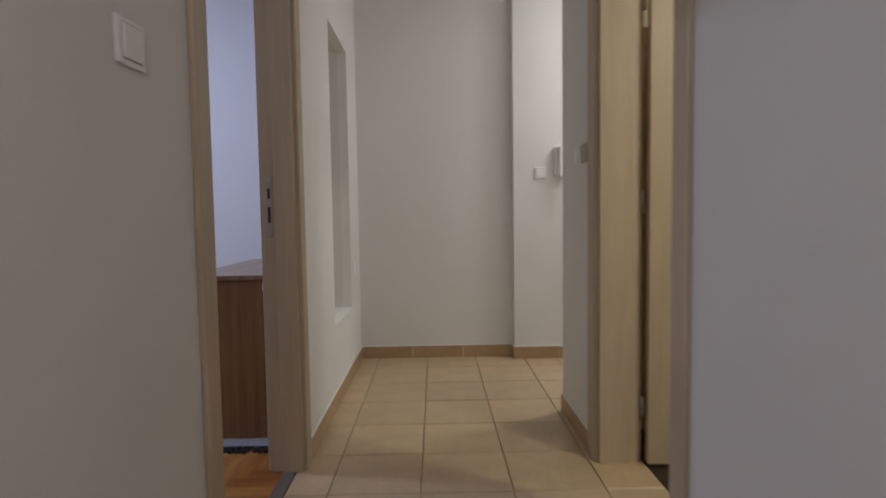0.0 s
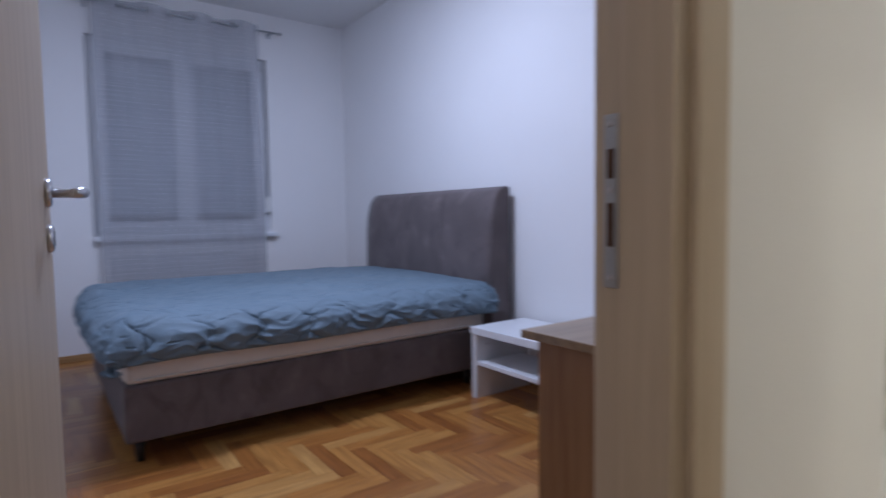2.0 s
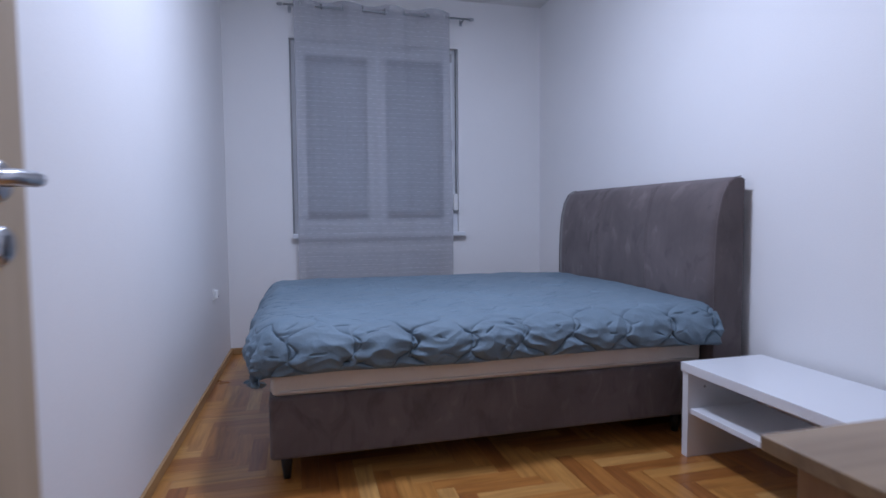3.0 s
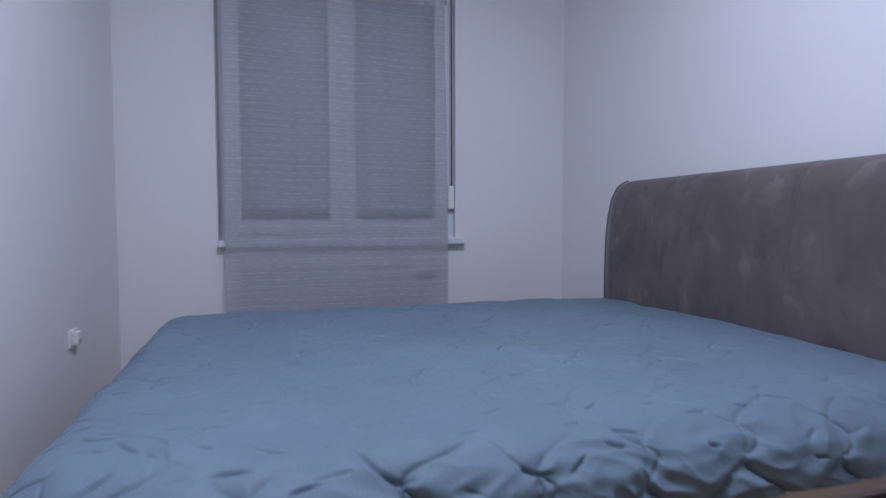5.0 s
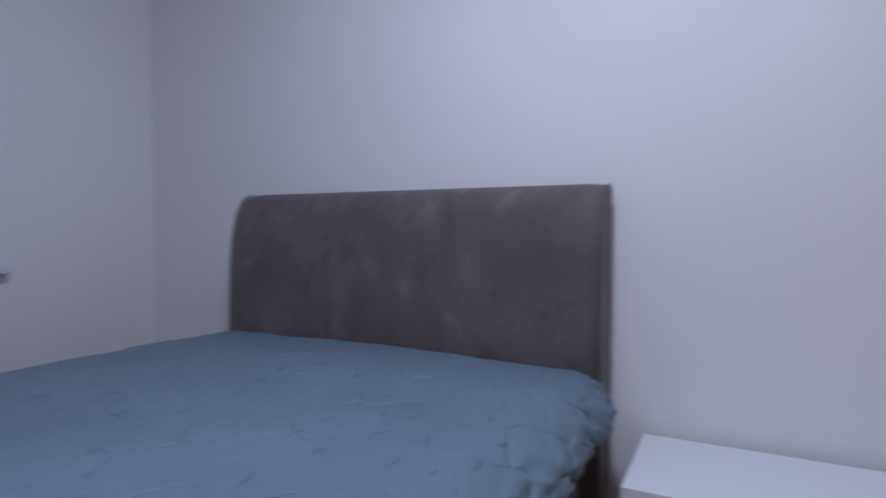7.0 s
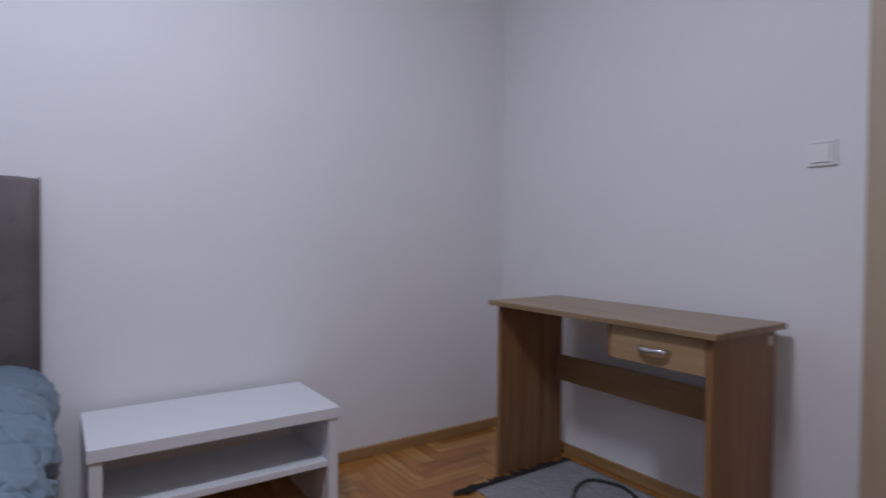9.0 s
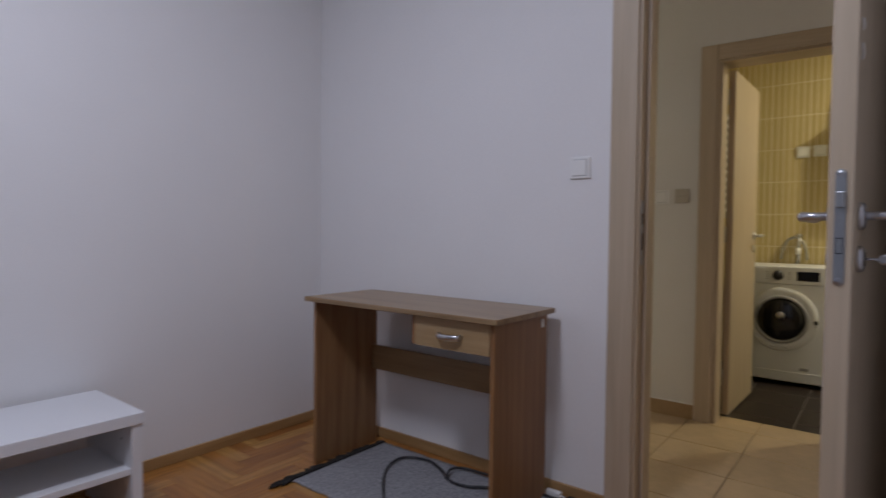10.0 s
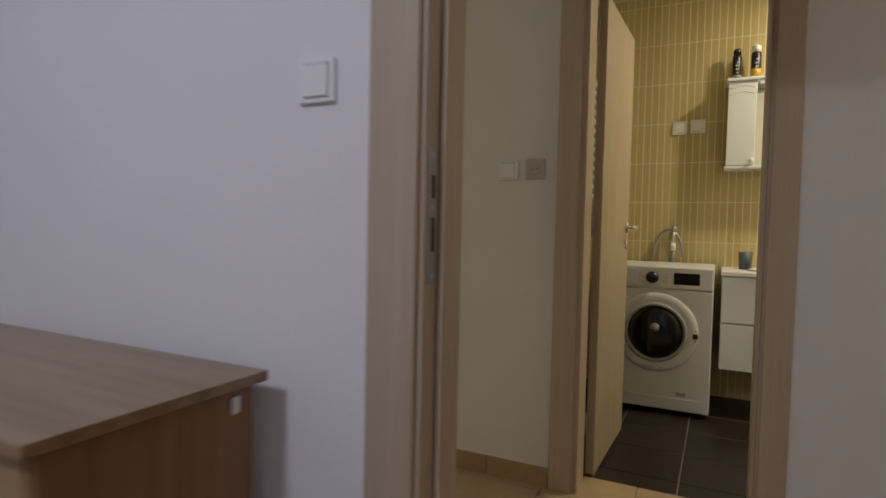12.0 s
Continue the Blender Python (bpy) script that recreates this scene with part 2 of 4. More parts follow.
ORANGE = paint("yellow_print", (0.60, 0.36, 0.05), 0.4, 0.1)
MIRROR = metal("mirror", (0.90, 0.92, 0.89), 0.02)


# ---- building blocks ----
def box(bm, x0, y0, z0, x1, y1, z1, m=None):
    corners = [(x, y, z) for z in (z0, z1) for x, y in ((x0, y0), (x1, y0), (x1, y1), (x0, y1))]
    vs = [bm.verts.new(m @ Vector(c) if m else c) for c in corners]
    for f in ((3, 2, 1, 0), (4, 5, 6, 7), (0, 1, 5, 4), (1, 2, 6, 5), (2, 3, 7, 6), (3, 0, 4, 7)):
        bm.faces.new([vs[i] for i in f])
    return vs


def soft_box(x0, y0, z0, x1, y1, z1, r=0.003, seg=2):
    bm = bmesh.new()
    box(bm, x0, y0, z0, x1, y1, z1)
    bmesh.ops.bevel(bm, geom=bm.edges[:], offset=r, segments=seg, profile=0.5, affect="EDGES")
    return bm


def boxes(*some):
    bm = bmesh.new()
    for b in some:
        box(bm, *b)
    return bm


def tube(bm, points, radius, seg=10, taper=None, cap=True):
    """A round bar along points."""
    pts = [Vector(p) for p in points]
    rings = []
    side = None
    for i, p in enumerate(pts):
        d = (pts[min(i + 1, len(pts) - 1)] - pts[max(i - 1, 0)]).normalized()
        if side is None:
            side = d.orthogonal().normalized()
        else:
            side = (side - d * side.dot(d)).normalized()
        up = d.cross(side)
        r = radius if taper is None else radius * taper[i]
        rings.append([bm.verts.new(p + r * (math.cos(a) * side + math.sin(a) * up)) for a in (2 * math.pi * k / seg for k in range(seg))])
    for a, b in zip(rings, rings[1:]):
        for k in range(seg):
            bm.faces.new((a[k], a[(k + 1) % seg], b[(k + 1) % seg], b[k])).smooth = True
    if cap:
        bm.faces.new(rings[0][::-1])
        bm.faces.new(rings[-1])
    return bm


def lathe(bm, profile, m, seg=32):
    """A turned shape: rows of (radius, height) about the z axis, then laid by m."""
    rings = []
    for r, h in profile:
        rings.append([bm.verts.new(m @ Vector((r * math.cos(a), r * math.sin(a), h))) for a in (2 * math.pi * k / seg for k in range(seg))])
    for a, b in zip(rings, rings[1:]):
        for k in range(seg):
            bm.faces.new((a[k], a[(k + 1) % seg], b[(k + 1) % seg], b[k])).smooth = True
    bm.faces.new(rings[0][::-1])
    bm.faces.new(rings[-1])
    return bm


def mesh_of(name, bm, mat, smooth=False):
    bmesh.ops.recalc_face_normals(bm, faces=bm.faces[:])
    me = bpy.data.meshes.new(name)
    bm.to_mesh(me)
    bm.free()
    me.materials.append(mat)
    if smooth:
        for p in me.polygons:
            p.use_smooth = True
    return me


def part(name, bm, mat, parent, label="", smooth=False):
    ob = new(name, mesh_of(name, bm, mat, smooth))
    ob.parent = parent
    return tagged(ob, label)


def thing(name, label, category, place=(0, 0, 0), group="", kind="", turn=0):
    ob = new(name)
    ob.matrix_basis = pose(*place, 0, 0, turn)
    return tagged(ob, label, category, group, kind)


def structure(name, bm, mat, label, category="structure", smooth=False):
    return tagged(new(name, mesh_of(name, bm, mat, smooth)), label, category, kind="structure")


# ---- the shell ----
XW, XE = -4.48, -0.125          # bedroom, window wall and door wall
YN, YS = 4.358, 1.833           # bedroom, headboard wall and opposite wall
YS2 = 1.715                     # the opposite wall where it meets the door wall
CZ = 2.77
HX = 1.174                      # hall, wall of the bathroom door
D0, D1, DZ = 1.824, 2.610, 2.02   # bedroom door opening
B0, B1, BZ = 1.978, 2.635, 2.00 # bathroom door opening
BX0, BX1 = 1.34, 2.90           # bathroom
BYS, BYN = 0.6, 2.95
RT = 3.22                       # where the hall widens


def off_left(y):
    """The hall walls run slightly apart towards its back end."""
    return -0.045 * max(0.0, 2.60 - max(y, 0.6))


def off_right(y):
    return 0.062 * max(0.0, 2.66 - max(y, 0.6))


def skew(ob, off):
    for o in (ob, *ob.children):
        if o.data:
            for v in o.data.vertices:
                v.co.x += off(v.co.y)
    return ob


structure("wall_north", boxes((XW - 0.3, YN, 0, XE, YN + 0.2, CZ)), WALL, "smooth white painted wall behind the headboard", "wall")
bm = bmesh.new()
vs = [bm.verts.new((x, y, z)) for z in (0, CZ) for x, y in ((XW, YS), (XW, YS - 0.3), (XE, YS2 - 0.3), (XE, YS2))]
for f in ((0, 1, 2, 3), (7, 6, 5, 4), (0, 4, 5, 1), (1, 5, 6, 2), (2, 6, 7, 3), (3, 7, 4, 0)):
    bm.faces.new([vs[i] for i in f])
structure("wall_south", bm, WALL, "smooth white painted long bedroom wall", "wall")
W0, W1, WZ0, WZ1 = 2.308, 3.635, 0.905, 2.385
structure("wall_west", boxes(
    (XW - 0.3, YS - 0.3, 0, XW, W0, CZ), (XW - 0.3, W1, 0, XW, YN, CZ),
    (XW - 0.3, W0, 0, XW, W1, WZ0), (XW - 0.3, W0, WZ1, XW, W1, CZ)), WALL, "white painted bedroom wall with the window opening", "wall")
NY0, NY1, NZ0, NZ1 = 3.36, 3.96, 0.43, 2.02
structure("wall_east", boxes(
    (XE, YS2 - 0.3, 0, -0.06, D0, CZ), (XE, D0, DZ, -0.06, D1, CZ), (XE, D1, 0, -0.06, YN + 0.2, CZ)), WALL, "white painted bedroom side of the door wall", "wall")
skew(structure("wall_hall_left", boxes(
    (-0.0595, -1.5, 0, 0, 0.6, CZ), (-0.0595, 0.6, 0, 0, D0, CZ), (-0.0595, D0, DZ, 0, D1, CZ), (-0.0595, D1, 0, 0, NY0, CZ),
    (-0.0595, NY0, 0, 0, NY1, NZ0), (-0.0595, NY0, NZ1, 0, NY1, CZ), (-0.0595, NY1, 0, 0, 4.35, CZ)), HALLWALL, "cream painted hall wall with a tall shallow niche", "wall"), off_left)
skew(structure("wall_hall_right", boxes(
    (HX, -1.5, 0, BX0 - 0.012, 0.6, CZ), (HX, 0.6, 0, BX0 - 0.012, B0, CZ), (HX, B0, BZ, BX0 - 0.012, B1, CZ), (HX, B1, 0, BX0 - 0.012, RT, CZ),
    (BX0 - 0.012, RT - 0.12, 0, 3.2, RT, CZ)), HALLWALL, "cream painted hall wall with the bathroom doorway", "wall"), off_right)
structure("wall_hall_end", boxes((-0.06, 4.35, 0, 1.076, 4.56, CZ), (1.076, 4.271, 0, 3.2, 4.56, CZ)), HALLWALL, "cream painted end wall of the hall with a projecting pier", "wall")
structure("wall_entrance", boxes((3.0, RT, 0, 3.2, 4.271, CZ)), HALLWALL, "plain cream wall closing the entrance", "wall")
structure("wall_hall_back", boxes((-0.16, -1.7, 0, 1.44, -1.5, CZ)), HALLWALL, "plain cream wall closing the hall", "wall")
structure("wall_bathroom", boxes(
    (BX1 + 0.001, BYS - 0.1, -0.02, BX1 + 0.12, BYN + 0.1, CZ), (BX0 - 0.012, BYN, -0.02, BX1 + 0.001, RT - 0.12, CZ),
    (BX0 - 0.012, BYS - 0.1, -0.02, BX1 + 0.001, BYS, CZ)), GROUTPALE, "tiled bathroom walls", "wall")
structure("ceiling_bedroom", boxes((XW - 0.3, YS2 - 0.4, CZ, -0.06, YN + 0.2, CZ + 0.1)), CEIL, "flat white bedroom ceiling", "ceiling")
structure("ceiling_hall", boxes((-0.0595, -1.7, CZ - 0.1, 3.2, 4.56, CZ + 0.0)), CEIL, "flat white hall ceiling", "ceiling")
structure("ceiling_bathroom", boxes((BX0 - 0.012, BYS, 2.515, BX1 + 0.001, BYN, 2.6)), CEIL, "flat white bathroom ceiling", "ceiling")
floor_bed = structure("floor_bedroom", boxes((XW, YS2 - 0.05, -0.1, -0.03, YN, -0.012)), SUBFLOOR, "varnished herringbone oak parquet in mixed honey tones", "floor")
floor_hall = structure("floor_hall", boxes((-0.15, -1.5, -0.1, -0.03, D0 - 0.05, -0.006), (-0.03, -1.5, -0.1, BX0 + 0.02, 4.35, -0.006), (BX0 + 0.02, RT, -0.1, 3.0, 4.35, -0.006)), GROUT, "beige square ceramic floor tiles with darker joints", "floor")
floor_bath = structure("floor_bathroom", boxes((BX0 + 0.02, BYS, -0.1, BX1 + 0.001, BYN, -0.006)), GROUTGREY, "dark brown bathroom floor tiles with pale joints", "floor")
structure("threshold", boxes((-0.075, D0 + 0.005, -0.01, -0.028, D1 - 0.005, 0.006)), STEEL, "narrow metal threshold strip in the bedroom doorway", "threshold")

# skirtings
structure("baseboard_north", soft_box(XW + 0.001, YN - 0.014, 0, XE - 0.015, YN, 0.05), OAK, "low beech skirting strip", "baseboard")
structure("baseboard_west", soft_box(XW, YS + 0.002, 0, XW + 0.014, YN - 0.015, 0.05), OAKY, "low beech skirting strip", "baseboard")
structure("baseboard_east", soft_box(XE - 0.014, D1 + 0.087, 0, XE, YN - 0.001, 0.05), OAKY, "low beech skirting strip", "baseboard")
bm = soft_box(0, 0, 0, math.hypot(XE - XW, YS - YS2) - 0.03, 0.014, 0.05)
bmesh.ops.transform(bm, matrix=pose(XW + 0.01, YS, 0, 0, 0, math.degrees(math.atan2(YS2 - YS, XE - XW))), verts=bm.verts[:])
structure("baseboard_south", bm, OAK, "low beech skirting strip", "baseboard")


# ---- doorways ----
def casing(name, x_face, out, y0, y1, z, parent_label, width=0.075, depth=0.016):
    """Flat architrave round an opening on one face of a wall."""
    ob = thing(name, parent_label, "door frame", kind="structure")
    a, b = sorted((x_face, x_face + out * depth))
    part("casing_post", soft_box(a, y0 - width + 0.012, 0.001, b, y0 + 0.012, z + width - 0.012, 0.004), ASH, ob)
    part("casing_post", soft_box(a, y1 - 0.012, 0.001, b, y1 + width - 0.012, z + width - 0.012, 0.004), ASH, ob)
    part("casing_head", soft_box(a, y0 + 0.0125, z - 0.012, b, y1 - 0.0125, z + width - 0.012, 0.004), ASHY, ob)
    return ob


def lining(ob, x0, x1, y0, y1, z, stop_x, stop_w):
    part("jamb", soft_box(x0, y0, 0.001, x1, y0 + 0.022, z, 0.002), ASH, ob)
    part("jamb", soft_box(x0, y1 - 0.022, 0.001, x1, y1, z, 0.002), ASH, ob)
    part("head", soft_box(x0, y0 + 0.0225, z - 0.022, x1, y1 - 0.0225, z, 0.002), ASHY, ob)
    part("stop", soft_box(stop_x, y0 + 0.0225, 0.001, stop_x + stop_w, y0 + 0.036, z - 0.023, 0.002), ASH, ob)
    part("stop", soft_box(stop_x, y1 - 0.036, 0.001, stop_x + stop_w, y1 - 0.0225, z - 0.023, 0.002), ASH, ob)


dl = "light ash laminate door casing round the bedroom doorway"
skew(casing("door_frame_1", 0.0, 1, D0, D1, DZ, dl), off_left)
fr = casing("door_frame_2", XE, -1, D0, D1, DZ, dl, 0.098)
lining(fr, XE - 0.002, 0.002, D0, D1, DZ, -0.078, 0.0775)
for o in fr.children:
    for v in o.data.vertices:
        if v.co.x > -0.04:
            v.co.x += off_left(v.co.y)
sy = D1 - 0.022
plate = part("strike_plate", soft_box(XE + 0.012, sy - 0.003, 0.928, XE + 0.034, sy, 1.165, 0.001), STEEL, fr, "steel strike plate with two latch holes")
for z0, z1 in ((0.985, 1.045), (1.078, 1.118)):
    part("latch_hole", boxes((XE + 0.018, sy - 0.0042, z0, XE + 0.029, sy - 0.003, z1)), RECESS, plate)
for z0 in (0.942, 1.062, 1.152):
    part("screw", lathe(bmesh.new(), ((0.0045, 0), (0.0035, 0.0015)), pose(XE + 0.023, sy - 0.003, z0, 90, 0, 0), 10), CHROME, plate)
bl = "light ash laminate door casing round the bathroom doorway"
skew(casing("door_frame_3", HX, -1, B0, B1, BZ, bl, 0.084), off_right)
fr = casing("door_frame_4", BX0, 1, B0, B1, BZ, bl, 0.06, 0.012)
lining(fr, HX - 0.002, BX0 + 0.002, B0, B1, BZ, HX + 0.001, BX0 - 0.045 - HX)
skew(fr, off_right)
for z0 in (0.18, 1.0, 1.78):
    part("hinge", lathe(bmesh.new(), ((0.007, 0), (0.007, 0.09)), pose(BX0 + 0.010, B1 - 0.030, z0)), BRASS, fr, "dull metal hinge barrel")


def lever(ob, m, side):
    """A round-rose lever handle; m puts its rose on the leaf's face, its lever runs along local -x."""
    rose = part("handle_rose", lathe(bmesh.new(), ((0.026, 0), (0.026, 0.005), (0.022, 0.009), (0.011, 0.010)), m), CHROME, ob, "round satin chrome rose", True)
    arc = [(0, 0, 0.008), (0, 0, 0.038), (-0.004, 0, 0.047), (-0.012, 0, 0.054), (-0.024, 0, 0.057), (-0.070, 0, 0.057), (-0.090, -0.002, 0.055), (-0.103, -0.003, 0.049), (-0.107, -0.003, 0.044)]
    bm = tube(bmesh.new(), arc, 0.0098, 14, [0.85, 0.85, 0.95, 1, 1.05, 1.0, 0.95, 0.85, 0.55])
    bmesh.ops.transform(bm, matrix=m, verts=bm.verts[:])
    part("lever", bm, CHROME, rose)
    return rose


def door_leaf(name, label, place, turn, width, height, thick=0.04):
    """A flush leaf, hinged at its own origin, running along local +x; local -y is the room face."""
    ob = thing(name, label, "door", place, kind="structure", turn=turn)
    part("leaf", soft_box(0.002, 0, 0.008, width, thick, height, 0.0025), ASH, ob)
    return ob


hx, hy = XE - 0.022, D0 + 0.074
tip = (-0.905, 1.974)
ang = math.degrees(math.atan2(tip[1] - hy, tip[0] - hx))
LW = math.hypot(tip[0] - hx, tip[1] - hy)
door = door_leaf("door_1", "open ash laminate bedroom door with a lever handle and key", (hx, hy, 0), ang, LW, 2.0)
# local +x runs to the free edge; local +y faces the wall behind the door, local -y the way in
for y, up, lean_x in ((0.04, -90, 0), (0.0, 90, 0)):
    face = pose(LW - 0.068, y, 1.081, up, 0, 0)
    lever(door, face, 1)
    esc = pose(LW - 0.068, y, 1.000, up, 0, 0)
    e = part("keyhole_rose", lathe(bmesh.new(), ((0.025, 0), (0.025, 0.005), (0.021, 0.009), (0.004, 0.0092)), esc), CHROME, door, "round chrome keyhole cover", True)
    part("keyhole", boxes((LW - 0.072, y + (0.0094 if y else -0.0104), 0.987, LW - 0.064, y + (0.0104 if y else -0.0094), 1.013)), DARK, e)
key = part("key", tube(bmesh.new(), [(LW - 0.068, 0.0505, 1.0), (LW - 0.068, 0.070, 1.0)], 0.0024, 8), CHROME, door, "small steel key in the lock")
kb = lathe(bmesh.new(), ((0.005, -0.0012), (0.010, -0.0012), (0.010, 0.0012), (0.005, 0.0012)), pose(LW - 0.068, 0.079, 1.0, 0, 90, 0), 20)
part("key_bow", kb, CHROME, key)
bm = boxes((LW - 0.0005, 0.0115, 0.9605, LW + 0.0025, 0.0285, 1.1565))
for z0 in (0.9605, 1.1565):
    lathe(bm, ((0.0085, 0.0), (0.0085, 0.0029), (0.0005, 0.0029)), pose(LW - 0.0005, 0.020, z0, 0, 90, 0), 28)
lp = part("lock_plate", bm, STEEL, door, "rounded steel lock faceplate")
part("latch", soft_box(LW + 0.0025, 0.0135, 1.094, LW + 0.010, 0.0265, 1.124, 0.002), STEEL, lp)
part("bolt", boxes((LW + 0.0025, 0.016, 1.012, LW + 0.0035, 0.024, 1.038)), STEEL, lp)
part("bolt_slot", boxes((LW + 0.0022, 0.0148, 1.010, LW + 0.0029, 0.0252, 1.040)), DARK, lp)
for z0 in (0.962, 1.154):
    part("screw", lathe(bmesh.new(), ((0.0048, 0), (0.0038, 0.0014)), pose(LW + 0.0025, 0.020, z0, 0, 90, 0), 12), CHROME, lp)
for z0 in (0.22, 1.72):
    part("hinge", lathe(bmesh.new(), ((0.007, 0), (0.007, 0.09)), pose(-0.004, -0.006, z0)), BRASS, door, "dull metal hinge")
for z0, s in ((1.44, 0.022), (1.395, 0.03)):
    bm = bmesh.new()
    tube(bm, [(LW - 0.03 - 0.0, 0.0415, z0), (LW - 0.034, 0.043, z0 - s * 0.6), (LW - 0.030, 0.0415, z0 - s)], 0.0016, 6)
    part("scuff_hook", bm, PLASTIC, door, "small pale adhesive mark")

bth = (BX0 + 0.020, 2.570)
bt = (1.98, 2.553)
bang = math.degrees(math.atan2(bt[1] - bth[1], bt[0] - bth[0]))
bdoor = door_leaf("door_2", "open ash laminate bathroom door swung into the bathroom", (*bth, 0), bang, 0.625, 1.97, 0.036)
for y, up in ((0.036, -90), (0.0, 90)):
    lever(bdoor, pose(0.565, y, 1.04, up, 0, 0), 1)
    part("keyhole_rose", lathe(bmesh.new(), ((0.024, 0), (0.024, 0.005), (0.02, 0.008)), pose(0.565, y, 0.955, up, 0, 0)), CHROME, bdoor, "round chrome turn-knob cover")


# ---- window ----
def window():
    ob = thing("window_1", "white two-sash plastic window with its grey roller shutter down", "window", kind="structure")
    x1 = XW - 0.045
    x0 = x1 - 0.06
    f = 0.05
    fr = part("window_frame", boxes((x0, W0, WZ0, x1, W0 + f, WZ1), (x0, W1 - f, WZ0, x1, W1, WZ1), (x0, W0 + f, WZ0, x1, W1 - f, WZ0 + f), (x0, W0 + f, WZ1 - f, x1, W1 - f, WZ1)), PVC, ob)
    mid = (2.345 + W1) / 2 - 0.02
    for a, b in ((W0 + f, mid - 0.004), (mid + 0.004, W1 - f)):
        s = 0.068
        z0, z1 = WZ0 + f - 0.012, WZ1 - f + 0.012
        bm = boxes((x0 + 0.01, a - 0.01, z0, x1 + 0.018, a + s, z1), (x0 + 0.01, b - s, z0, x1 + 0.018, b + 0.01, z1), (x0 + 0.01, a + s, z0, x1 + 0.018, b - s, z0 + s), (x0 + 0.01, a + s, z1 - s, x1 + 0.018, b - s, z1))
        sash = part("sash", bm, PVC, ob)
        pane = part("pane", boxes((x0 + 0.025, a + s - 0.005, z0 + s - 0.005, x0 + 0.031, b - s + 0.005, z1 - s + 0.005)), GLASS, sash, "clear glass pane")
        pane.visible_shadow = False
    part("meeting_post", soft_box(x1 + 0.018, mid - 0.03, WZ0 + 0.045, x1 + 0.03, mid + 0.03, WZ1 - 0.045, 0.004), PVC, ob)
    hd = part("window_handle", soft_box(x1 + 0.03, mid - 0.012, 1.52, x1 + 0.04, mid + 0.012, 1.60, 0.004), PVC, ob)
    part("window_lever", tube(bmesh.new(), [(x1 + 0.04, mid, 1.56), (x1 + 0.065, mid, 1.56), (x1 + 0.07, mid, 1.53), (x1 + 0.07, mid, 1.45)], 0.008, 8), PVC, hd)
    part("window_sill", soft_box(XW - 0.1, W0 + 0.002, WZ0 - 0.036, XW + 0.06, W1 + 0.042, WZ0 - 0.001, 0.006), PVC, ob)
    z = 1.068
    while z < WZ1:
        part("shutter_slat", soft_box(x0 - 0.055, W0 + 0.01, z, x0 - 0.045, W1 - 0.01, z + 0.0365, 0.004, 1), SHUTTER, ob)
        z += 0.039
    return ob


window()
st = thing("shutter_strap", "grey shutter strap with a white winder box beside the window", "shutter strap")
part("strap", soft_box(XW - 0.026, W1 - 0.021, 1.17, XW - 0.0225, W1 - 0.011, WZ1 - 0.002, 0.0005), STRAP, st)
part("winder", soft_box(XW - 0.04, W1 - 0.044, 1.075, XW - 0.002, W1 - 0.004, 1.215, 0.008), PLASTIC, st, "rounded white winder box")
# shade at the recess's left edge, drawn as a grey strip
part("guide", soft_box(XW - 0.04, W0 + 0.001, WZ0 + 0.002, XW - 0.032, W0 + 0.014, WZ1 - 0.01, 0.001), GREYBOX, st)
for z0 in (1.58, 2.28, 0.935):
    part("window_hinge", soft_box(XW - 0.029, W1 - 0.060, z0, XW - 0.020, W1 - 0.046, z0 + 0.07, 0.002), GREYBOX, st)

# the outside: a plain dark night backdrop behind the shutter
tagged(new("backdrop", mesh_of("backdrop", boxes((-60.0, -60, -3, -59.9, 66, 40)), paint("night_backdrop", (0.012, 0.016, 0.03), 0.9, 0.3, 0.5, 0.0, 0.05))), "dark night outside", "backdrop", kind="structure")

# curtain rod and curtain
CX = XW + 0.085
rod = thing("curtain_rod", "thin brushed steel curtain rod above the window", "curtain rod")
part("rod", tube(bmesh.new(), [(CX, 2.275, 2.598), (CX, 3.70, 2.598)], 0.008, 10), STEEL, rod)
for y in (2.27, 3.705):
    s = 1 if y > 3 else -1
    part("finial", lathe(bmesh.new(), ((0.009, 0), (0.013, 0.008), (0.013, 0.03), (0.008, 0.04)), pose(CX, y, 2.598, -90 * s, 0, 0), 14), STEEL, rod, "small steel finial")
for y in (2.32, 3.66):
    part("bracket", boxes((XW, y - 0.006, 2.588, CX, y + 0.006, 2.594), (XW, y - 0.012, 2.568, XW + 0.004, y + 0.012, 2.613)), STEEL, rod)


